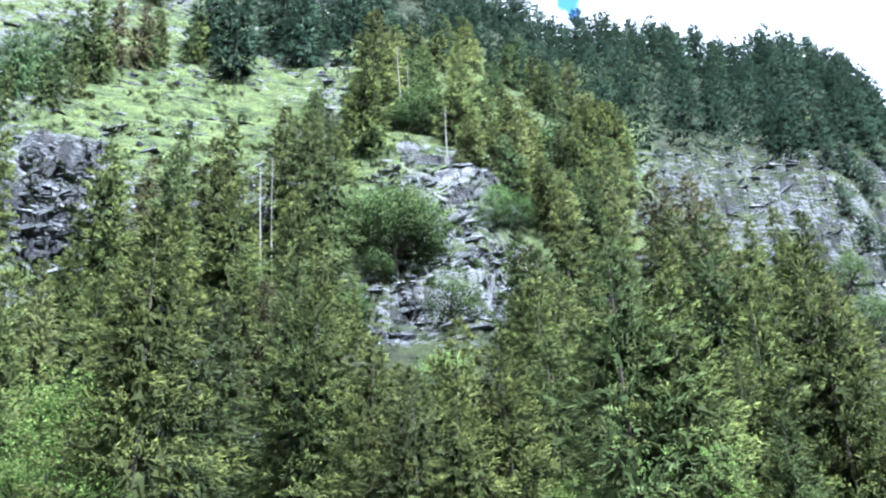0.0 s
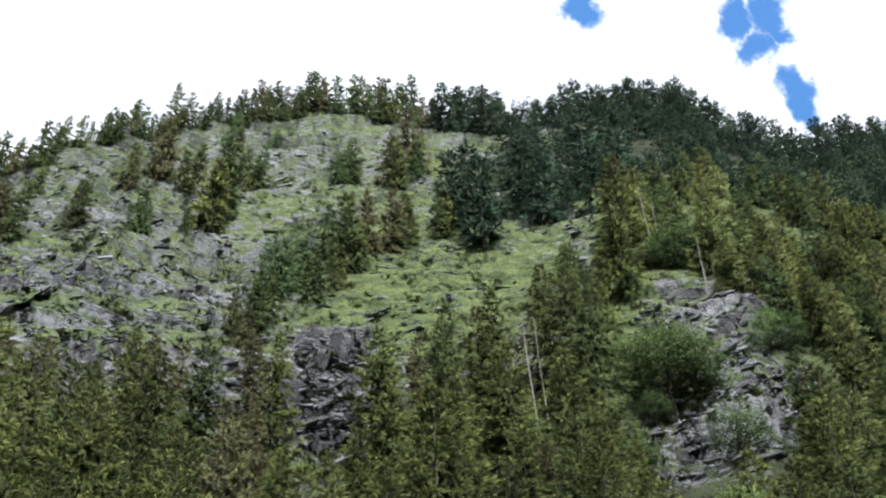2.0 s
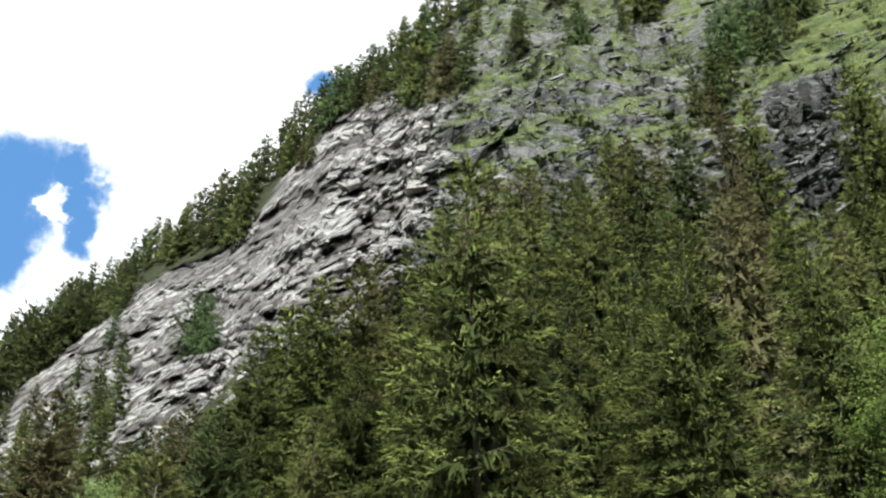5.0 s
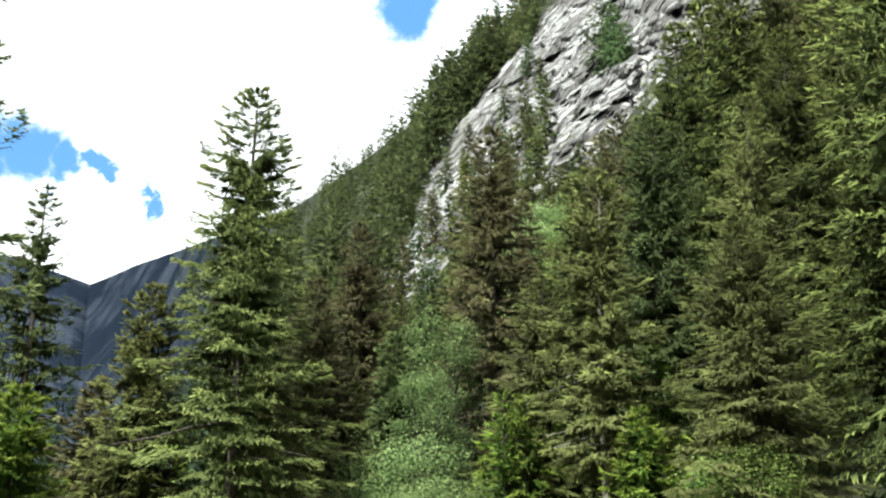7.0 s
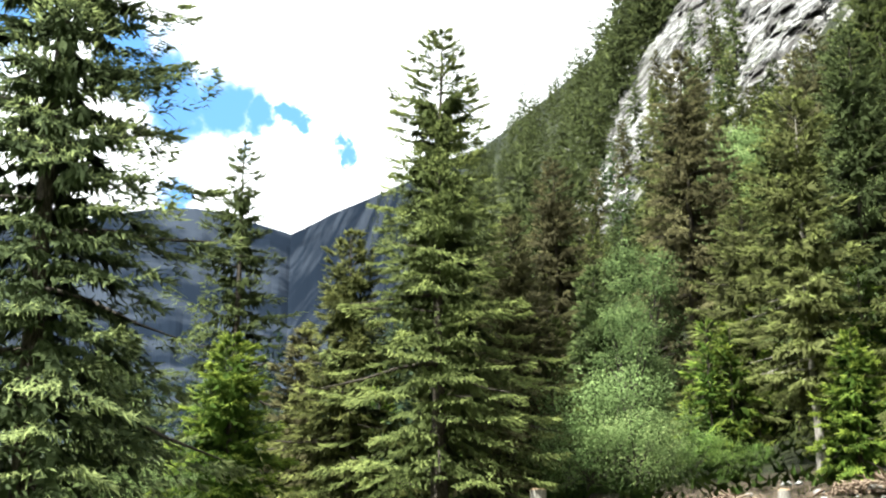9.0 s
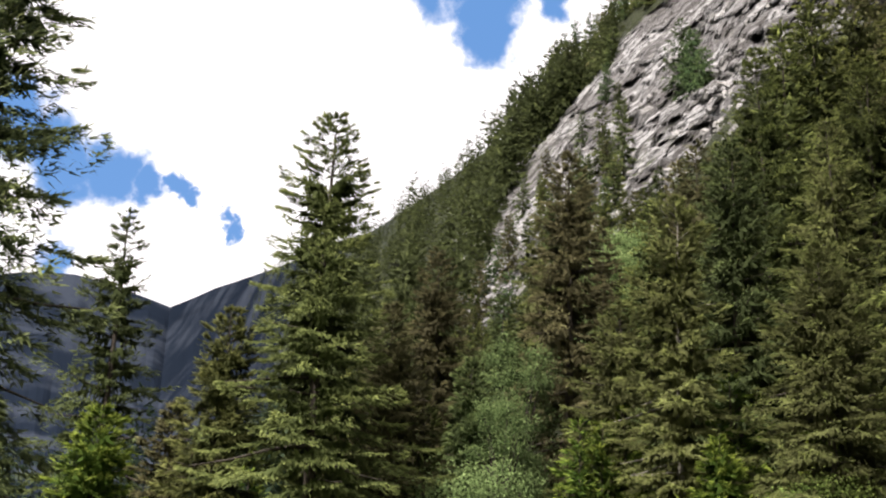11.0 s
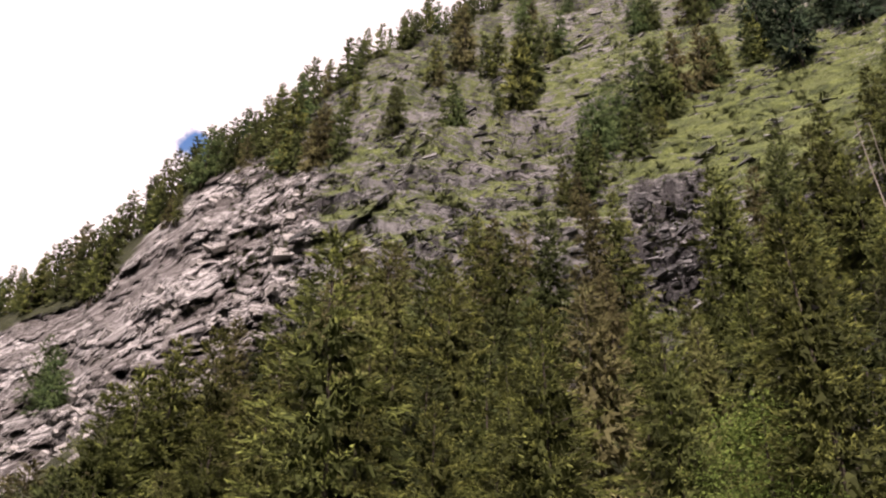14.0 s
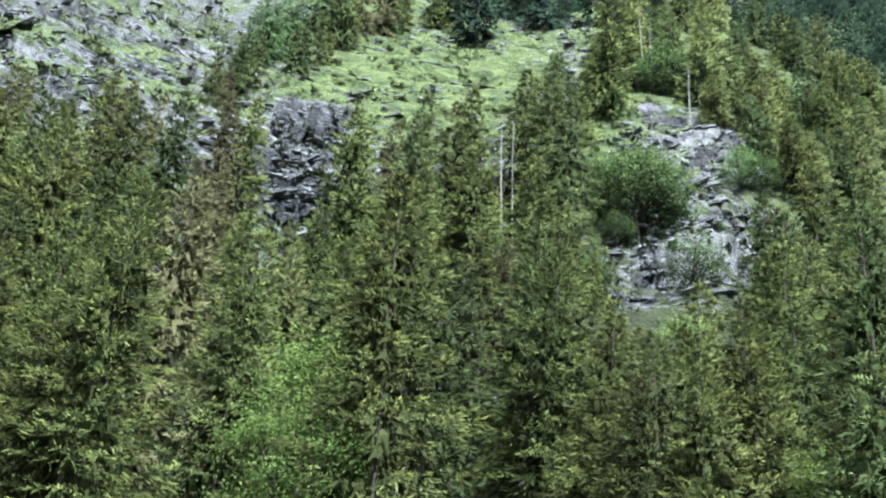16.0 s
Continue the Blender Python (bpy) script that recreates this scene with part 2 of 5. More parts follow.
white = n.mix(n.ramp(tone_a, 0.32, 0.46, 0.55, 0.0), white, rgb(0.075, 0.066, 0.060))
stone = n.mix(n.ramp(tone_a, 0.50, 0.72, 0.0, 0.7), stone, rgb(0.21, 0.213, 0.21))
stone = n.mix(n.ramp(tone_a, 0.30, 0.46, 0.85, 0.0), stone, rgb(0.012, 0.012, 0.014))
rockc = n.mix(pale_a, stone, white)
earth_a = n.add("ShaderNodeAttribute", attribute_name="earth").outputs["Fac"]
earth = n.mix(n.ramp(fine, 0.35, 0.65), rgb(0.075, 0.052, 0.034), rgb(0.235, 0.180, 0.125))
lush = n.mix(earth_a, n.mix(turf_a, soil, grass), earth)
clod = n.noise(geo, 0.8, 6.0, 0.7).outputs[0]
edge = n.math("ADD", rock_a, n.math("MULTIPLY", n.math("SUBTRACT", fine, 0.5), 1.1))
edge = n.math("ADD", edge, n.math("MULTIPLY", n.math("SUBTRACT", clod, 0.5), 1.3))
edge = n.math("ADD", edge, n.math("MULTIPLY", n.math("SUBTRACT", mid, 0.5), 0.7))
edge = n.math("ADD", edge, n.math("MULTIPLY", n.math("SUBTRACT", ledge, 0.5), 2.6))
edge = n.math("MULTIPLY", edge, n.ramp(rock_a, 0.02, 0.12))
# distance haze and cloud shade on the far mountain, put into its colour
haze_shade = n.mix(n.ramp(n.noise(geo, 0.006, 8.0, 0.62).outputs[0], 0.42, 0.60), rgb(0.0085, 0.0125, 0.0200), rgb(0.0300, 0.0370, 0.0500))
surface(n, n.mix(away_a, n.mix(n.ramp(edge, 0.38, 0.62), lush, rockc), haze_shade), 0.9,
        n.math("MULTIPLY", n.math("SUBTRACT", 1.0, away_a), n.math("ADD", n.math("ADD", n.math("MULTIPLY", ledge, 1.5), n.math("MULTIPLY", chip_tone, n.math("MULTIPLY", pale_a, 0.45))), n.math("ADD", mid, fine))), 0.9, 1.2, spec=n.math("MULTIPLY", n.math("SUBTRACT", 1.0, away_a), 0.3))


# ---- the lie of the land ----
def lattice(ix, iy, seed):
    h = (ix.astype(np.int64) * 374761393 + iy.astype(np.int64) * 668265263 + seed * 974634777) & 0xFFFFFFFF
    h = ((h ^ (h >> 13)) * 1274126177) & 0xFFFFFFFF
    return ((h ^ (h >> 16)) & 0xFFFF) / 65535.0


def value_noise(x, y, seed=0):
    ix, iy = np.floor(x), np.floor(y)
    fx, fy = x - ix, y - iy
    fx, fy = fx * fx * (3 - 2 * fx), fy * fy * (3 - 2 * fy)
    a, b = lattice(ix, iy, seed), lattice(ix + 1, iy, seed)
    c, d = lattice(ix, iy + 1, seed), lattice(ix + 1, iy + 1, seed)
    return (a + (b - a) * fx) * (1 - fy) + (c + (d - c) * fx) * fy


def fbm(x, y, octaves=4, seed=0):
    total, amp, norm = 0.0, 1.0, 0.0
    for k in range(octaves):
        total, norm = total + amp * value_noise(x * 2 ** k, y * 2 ** k, seed + k), norm + amp
        amp *= 0.5
    return total / norm


def blocks(x, y, seed):
    """Fractured faces: each cell a plane of its own, with its own offset and tilt."""
    best, value, tone = np.full(x.shape, 1e9), np.zeros(x.shape), np.zeros(x.shape)
    ix, iy = np.floor(x), np.floor(y)
    for dx in (-1, 0, 1):
        for dy in (-1, 0, 1):
            cx, cy = ix + dx, iy + dy
            px, py = cx + lattice(cx, cy, seed), cy + lattice(cx, cy, seed + 1)
            d = (x - px) ** 2 + (y - py) ** 2
            v = (lattice(cx, cy, seed + 2) - 0.5) + (x - px) * (lattice(cx, cy, seed + 3) - 0.5) * 1.6 + (y - py) * (lattice(cx, cy, seed + 4) - 0.5) * 1.6
            value, tone = np.where(d < best, v, value), np.where(d < best, lattice(cx, cy, seed + 5), tone)
            best = np.minimum(d, best)
    return value, tone


def step(v, lo, hi):
    t = np.clip((v - lo) / (hi - lo), 0, 1)
    return t * t * (3 - 2 * t)


def inside(az, el, az0, az1, el0, el1, soft=1.0):
    return step(az, az0 - soft, az0 + soft) * step(-az, -az1 - soft, -az1 + soft) * step(el, el0 - soft, el0 + soft) * step(-el, -el1 - soft, -el1 + soft)


# outlines by azimuth: foot of the wood, top of the wood, ridge; elevations as seen from the eye, distances in metres
FOOT = ([-180, -60, -20, 0, 12, 18, 24, 33, 45, 62, 78, 90, 120, 180], [1, 3, 6.0, 6.8, 7.0, 7.8, 9, 11, 12.5, 14, 14, 13, 8, 1])
WOOD_EL = ([-180, -60, -20, -9.3, -5, -0.6, 5, 12, 18, 24, 33, 41, 47, 52, 57, 62, 70, 78, 84, 90, 120, 180],
           [7, 8, 9, 10, 11, 13, 17, 22.5, 27.5, 30.5, 34.2, 34.4, 35.0, 36.0, 38, 39.5, 39, 36, 33, 29.5, 20, 7])
WOOD_R = ([-180, -20, 0, 12, 24, 52, 62, 78, 90, 180], [150, 180, 160, 140, 135, 135, 150, 140, 130, 150])
RIDGE_EL = ([-180, -90, -40, -20, -15.6, -13.5, -12.0, -9.3, -7.4, -5.2, -0.6, 2.5, 5.2, 7.5, 9.5, 10.7, 12.4, 14.5, 16.3, 17.5, 19.3, 22.3, 24.4, 28, 33.5, 38, 42, 47, 52, 60, 65, 68, 71, 76, 81, 85, 87, 89, 95, 120, 150, 180],
            [22, 24, 21, 18.0, 19.0, 19.2, 19.0, 18.3, 19.3, 20.2, 22.2, 24.3, 26.3, 28.2, 29.9, 31.1, 32.2, 33.6, 35.6, 37.1, 39.2, 41.0, 42.8, 45.2, 47.1, 48.3, 49.1, 49.2, 49.0, 49.1, 48.4, 47.2, 46.1, 45.8, 44.5, 44.2, 43.3, 41.0, 38, 30, 24, 22])
# tips of the trees along the skyline
SKYLINE = ([-1, 1.2, 3, 5.2, 6.3, 7.5, 9.5, 10.6, 12.7, 14.4, 16.5, 18.9, 21.5, 23.5, 25.3, 27.8, 29.9, 33.5, 35.6, 38, 41, 44.5, 48.5, 51.6, 54.7, 58.8, 61.3, 63.8, 66, 69.3, 71.3, 73.4, 75.6, 77.6, 79, 80.8, 82.7, 84.6, 86.7, 88.4, 89],
           [22.85, 24.1, 25.5, 27.2, 28.8, 30.4, 31.5, 32.9, 34.7, 35.9, 38.3, 40.8, 42.0, 43.9, 44.8, 46.4, 47.3, 48.4, 48.8, 49.8, 50.5, 50.8, 50.3, 50.5, 49.9, 50.6, 50.5, 50.1, 49.5, 48.1, 47.4, 47.7, 47.1, 47.0, 46.6, 45.8, 45.9, 45.6, 44.9, 43.4, 42.4])
# edges of the pale crag: its skyline side by elevation, its foot by azimuth, its far side by elevation
CRAG_LEFT = ([16, 18.7, 20.6, 22.2, 24.4, 26, 27.8, 29.6, 31.4, 32.4, 34.9, 36.3, 38.6, 39.6, 41], [4.2, 3.4, 2.8, 3.2, 4.9, 6.4, 8.2, 9.9, 11.9, 14.3, 16.5, 17.0, 19.2, 20.4, 22.5])
CRAG_FOOT = ([2, 3.6, 5.2, 6.4, 9.2, 12.6, 14, 16, 20.3, 23.6, 27], [15.5, 17, 19, 20.5, 22, 23.5, 25.2, 28, 30, 32, 34])
CRAG_RIGHT = ([20, 30, 33.7, 36, 38.5, 39.7, 41], [24, 24, 24.2, 25.2, 24.4, 25.4, 24])
RIDGE_R = ([-180, -40, -13, -9.3, -6, -3, -0.6, 5, 12, 18, 24, 33, 45, 60, 75, 90, 130, 180], [900, 1800, 2500, 2600, 1900, 1000, 760, 480, 330, 290, 280, 295, 305, 310, 330, 310, 600, 900])
FOOT_R = 44.0


def land(az):
    """Distances and tangents of the profile's stations at each azimuth."""
    q = [np.interp(az, *t) for t in (FOOT, WOOD_EL, WOOD_R, RIDGE_EL, RIDGE_R)]
    return q[0], q[1], q[2], q[3], q[4]


def base_height(az, r):
    foot, wel, wr, rel, rr = land(az)
    tan = lambda e: np.tan(np.radians(e))
    z1, z2, z3 = EYE + FOOT_R * tan(foot), EYE + wr * tan(wel), EYE + rr * tan(rel)
    near = np.clip(r / FOOT_R, 0, 1)
    z = z1 * near ** 1.6
    el = foot + (wel - foot) * np.clip((r - FOOT_R) / (wr - FOOT_R), 0, 1) ** 0.85
    z = np.where(r > FOOT_R, EYE + r * tan(el), z)
    up = np.clip((r - wr) / (rr - wr), 0, 1) ** (0.62 + 1.3 * step(-az, 3.5, 7.5))
    z = np.where(r > wr, EYE + r * tan(wel + (rel - wel) * up), z)
    past = r - rr
    z = np.where(past > 0, z3 - 0.30 * past * np.exp(-np.maximum(past, 0) / 900) - 0.02 * past, z)
    return z


def zones(az, el, r, lat, z):
    """How bare, how pale and how grassy the slope is."""
    edge = (fbm(lat * 0.03, z * 0.03, 3, 40) - 0.5) * 5
    a, e = az + edge, el + edge * 0.7
    wood = np.interp(az, *WOOD_EL)
    top = np.interp(az, *RIDGE_EL)
    crag = step(az - np.interp(el, *CRAG_LEFT) + edge * 0.12, -0.25, 0.25) * step(el - np.interp(az, *CRAG_FOOT) + edge * 0.3, -0.6, 0.6) * step(np.interp(el, *CRAG_RIGHT) - az + edge * 0.5, -1.0, 1.0) * step(top - el, 0.15, 0.6)
    meadow = inside(a, e, 22.5, 58.5, 29.5, 60, 1.2) * (1 - crag)
    spur = inside(a, e, 43, 57, 40.3, 43.6, 0.8)
    cliff = inside(az, el, 42.2, 46.4, 35.2, 39.9, 0.3)
    rib = inside(a, e, 61.2, 68.4, 34.0, 42.2, 0.7)
    right = inside(a, e, 74.5, 100, 33.5, 42.3, 0.8)
    return crag, meadow, spur, cliff, rib, right


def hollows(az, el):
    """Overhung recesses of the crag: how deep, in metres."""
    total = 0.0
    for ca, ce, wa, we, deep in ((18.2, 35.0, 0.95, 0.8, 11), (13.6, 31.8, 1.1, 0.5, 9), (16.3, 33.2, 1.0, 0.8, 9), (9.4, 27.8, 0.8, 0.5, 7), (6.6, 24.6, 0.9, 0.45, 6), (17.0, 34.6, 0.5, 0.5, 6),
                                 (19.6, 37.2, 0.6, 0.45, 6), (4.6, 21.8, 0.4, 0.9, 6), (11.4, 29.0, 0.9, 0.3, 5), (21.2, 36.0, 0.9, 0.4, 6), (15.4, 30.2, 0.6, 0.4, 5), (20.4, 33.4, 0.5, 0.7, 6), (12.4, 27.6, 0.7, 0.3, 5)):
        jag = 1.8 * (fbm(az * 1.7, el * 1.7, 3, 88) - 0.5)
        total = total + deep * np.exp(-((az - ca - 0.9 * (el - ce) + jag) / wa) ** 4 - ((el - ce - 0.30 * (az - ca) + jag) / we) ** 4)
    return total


def relief(az, r):
    """Ground height with its ledges and broken rock; also the covers."""
    z = base_height(az, r)
    lat = r * np.radians(az)
    el = np.degrees(np.arctan2(z - EYE, np.maximum(r, 1)))
    crag, meadow, spur, cliff, rib, right = zones(az, el, r, lat, z)
    rough = np.clip(crag + 0.9 * meadow * (1 - 0.45 * spur) + cliff + rib + right, 0, 1)
    warpx = (fbm(lat * 0.02, z * 0.02, 4, 7) - 0.5) * 40
    tilt = 0.24 + 0.46 * step(-az, -38, -24) - 0.42 * step(az, 66, 76)
    rock = np.zeros(z.shape)
    dz = np.zeros(z.shape)
    for period, share, seed in ((17.0, 0.75, 11), (7.0, 0.85, 12), (3.1, 0.9, 13)):
        q = (z - tilt * lat + warpx * (0.4 + period / 30)) / period + fbm(lat * 0.5 / period, z * 0.25 / period, 3, seed) * 1.6
        fr = q - np.floor(q)
        gate = step(value_noise(lat / (period * 2.6), z / (period * 1.3), seed + 9), 0.30, 0.62)
        s = step(fr, 0.62, 0.98)
        dz += share * period * 0.62 * (s - fr) * gate
        rock = np.maximum(rock, gate * step(fr, 0.66, 0.80) * (0.55 + 0.4 * (period < 10)))
    dz += 6.0 * (fbm(lat * 0.035, z * 0.035, 5, 3) - 0.5) + 1.6 * (fbm(lat * 0.35, z * 0.35, 3, 5) - 0.5)
    jx, jz = az * np.cos(np.radians(el)) * 5.6, el * 5.6
    jx, jz = jx + 6 * (fbm(jx * 0.10, jz * 0.10, 3, 81) - 0.5), jz + 6 * (fbm(jx * 0.10, jz * 0.10, 3, 85) - 0.5) - 0.2 * jx * step(-az, -40, -24)
    b1, t1 = blocks(jx / 17, jz / 13, 21)
    b2, t2 = blocks(jx / 6.2, jz / 4.6, 31)
    b3, t3 = blocks(jx / 2.6, jz / 2.1, 36)
    grit = fbm(jx * 0.9, jz * 0.9, 2, 44) - 0.5
    blk = 9.0 * b1 + 7.0 * b2 + 5.5 * b3 + 5.0 * grit
    fine_blk = 2.6 * b2 + 3.0 * b3 + 2.6 * grit
    tone = np.clip(0.22 * t1 + 0.36 * t2 + 0.42 * t3, 0, 1)
    # cliff: darker rock; right slope: cloud shade put into its tone
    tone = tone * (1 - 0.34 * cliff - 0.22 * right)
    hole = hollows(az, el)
    # overhang shade is also put into the tone, darker with depth
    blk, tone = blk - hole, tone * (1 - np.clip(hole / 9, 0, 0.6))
    far = step(-r, -1000, -700) * step(r, 60, 95)
    dz = dz * rough * far * (1 - 0.9 * crag)
    push = blk * np.clip(crag + 0.12 * cliff + 0.25 * rib + 0.08 * right + 0.22 * step(-az, -34, -25) * meadow, 0, 1) * far + fine_blk * np.clip(meadow * (0.42 - 0.22 * spur) + 0.10 * right, 0, 1) * far
    lip = el - 36.2 - 0.6 * (az - 24.2) - 0.5 * (fbm(az * 1.5, el * 0.4, 3, 92) - 0.5)
    push = push + inside(az, el, 23.4, 29.4, 34, 41, 0.4) * (2.8 * step(lip, -0.06, 0.06) * step(-lip, -0.9, -0.2) - 4.0 * step(-lip, -0.06, 0.06) * step(lip, -0.7, -0.25)) * far
    calm = 0.35 * (fbm(lat * 0.2 + 9, r * 0.2, 4, 60) - 0.5) * step(r, 4, 20) + step(r, 700, 1500) * 40 * (fbm(az * 0.6, r * 0.0008, 4, 70) - 0.5) * np.where(r < np.interp(az, *RIDGE_R) * 0.97, 1, 0.15)
    turf = np.clip(meadow + 0.6 * crag + inside(az, el, 57, 76, 37, 46, 0.8) * 0.9 + right * 0.25 + rib * 0.6 + step(-r, -46, -36) * (0.3 + 0.7 * step(-az, 6, 12)), 0, 1)
    bare = np.clip((0.80 - 0.22 * step(el, 39, 42)) * rock * rough * (1 - 0.62 * spur) + (0.70 + 0.25 * step(el, 25, 29)) * crag + cliff * 1.0 + 0.42 * rib + 0.06 * right + 0.20 * meadow - 0.28 * spur, 0, 1)
    bare = np.maximum(bare, step(r, 1000, 1700) * (0.35 + 0.65 * step(fbm(lat * 0.006, r * 0.006, 4, 77), 0.45, 0.6)))
    pale = np.clip(crag * 1.0 + 0.25 * rib + 0.3 * meadow * step(fbm(lat * 0.05, z * 0.05, 3, 91), 0.5, 0.65), 0, 1)
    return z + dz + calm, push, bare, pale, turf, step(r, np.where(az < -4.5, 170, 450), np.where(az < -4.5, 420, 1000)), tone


def ground_at(az, r):
    z, push, *_ = relief(np.array([float(az)]), np.array([float(r)]))
    return float(z[0])


def spot(az, r, sink=0.25):
    a = radians(az)
    return Vector((r * math.sin(a), r * math.cos(a), ground_at(az, r) - sink))


def fill_mesh(name, verts, faces, mat, smooth=False):
    me = bpy.data.meshes.new(name)
    k = faces.shape[1]
    me.vertices.add(len(verts))
    me.vertices.foreach_set("co", np.ascontiguousarray(verts, dtype=np.float32).ravel())
    me.loops.add(faces.size)
    me.loops.foreach_set("vertex_index", np.ascontiguousarray(faces, dtype=np.int32).ravel())
    me.polygons.add(len(faces))
    me.polygons.foreach_set("loop_start", np.arange(0, faces.size, k, dtype=np.int32))
    me.update(calc_edges=True)
    me.polygons.foreach_set("use_smooth", np.full(len(faces), smooth))
    me.materials.append(mat)
    return me


def give(me, name, values):
    me.attributes.new(name, "FLOAT", "POINT").data.foreach_set("value", np.ascontiguousarray(values, dtype=np.float32))


def aim(me, vectors):
    me.attributes.new("lobe", "FLOAT_VECTOR", "POINT").data.foreach_set("vector", np.ascontiguousarray(vectors, dtype=np.float32).ravel())


azs = np.concatenate([np.arange(-180, -21, 3.0), np.arange(-21, 91.01, 0.148), np.arange(93, 180.1, 3.0)])
foot, wel, wr, rel, rr = land(azs)
rows = []
for s in np.linspace(0.0005, 1, 22):
    rows.append(FOOT_R * s)
rows = [np.full(azs.shape, r) for r in rows]
for s in np.linspace(0, 1, 66)[1:]:
    rows.append(FOOT_R + (wr - FOOT_R) * (1 - (1 - s) ** 1.9))
for s in np.linspace(0, 1, 205)[1:]:
    rows.append(wr + (rr - wr) * s ** 1.61)
for s in np.linspace(0, 1, 14)[1:]:
    rows.append(rr + (4600 - rr) * s ** 2.2)
R = np.stack(rows)
A = np.broadcast_to(azs, R.shape)
z, push, bare, pale, turf, away, tone = relief(A.ravel(), R.ravel())
k = 1 - np.clip(push, -13, 13) / np.maximum(np.hypot(R.ravel(), z - EYE), 30)
Rp, z = R.ravel() * k, EYE + (z - EYE) * k
ar = np.radians(A.ravel())
verts = np.stack([Rp * np.sin(ar), Rp * np.cos(ar), z], 1)
nr, nc = R.shape
i, j = np.meshgrid(np.arange(nr - 1), np.arange(nc - 1), indexing="ij")
q = (i * nc + j).ravel()
faces = np.stack([q, q + 1, q + nc + 1, q + nc], 1)[:, ::-1]
me = fill_mesh("ground", verts, faces, GROUND)
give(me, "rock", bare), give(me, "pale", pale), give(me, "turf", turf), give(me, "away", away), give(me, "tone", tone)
lat = R.ravel() * ar
give(me, "along", lat), give(me, "across", z - (0.24 + 0.46 * step(-A.ravel(), -38, -24) - 0.42 * step(A.ravel(), 66, 76)) * lat)
give(me, "earth", step(-R.ravel(), -50, -46) * step(R.ravel(), 38, 41) * step(A.ravel(), -1.5, -0.5) * step(-A.ravel(), -24, -21) * step(fbm(verts[:, 0] * 0.5, verts[:, 1] * 0.5, 3, 66), 0.34, 0.5))
tagged(new("ground", me), "steep mountainside of grass, schist ledges and pale crags above a clearing", "mountain ground", kind="structure")


# ---- trees ----
def unit(v):
    return v / np.maximum(np.linalg.norm(v, axis=1, keepdims=True), 1e-6)


def blades(rng, base, direction, length, width, tip, facing):
    """Slender hanging twigs of needles, one triangle each."""
    d = unit(direction)
    side = unit(np.cross(d, facing + rng.normal(0, 0.42, base.shape)))
    w2 = side * (width * 0.5)[:, None]
    v = np.stack([base - w2, base + w2, base + d * length[:, None]], 1).reshape(-1, 3)
    return v, np.arange(3 * len(base)).reshape(-1, 3), np.stack([tip * 0.75, tip * 0.75, np.clip(tip + 0.2, 0, 1.2)], 1).ravel()


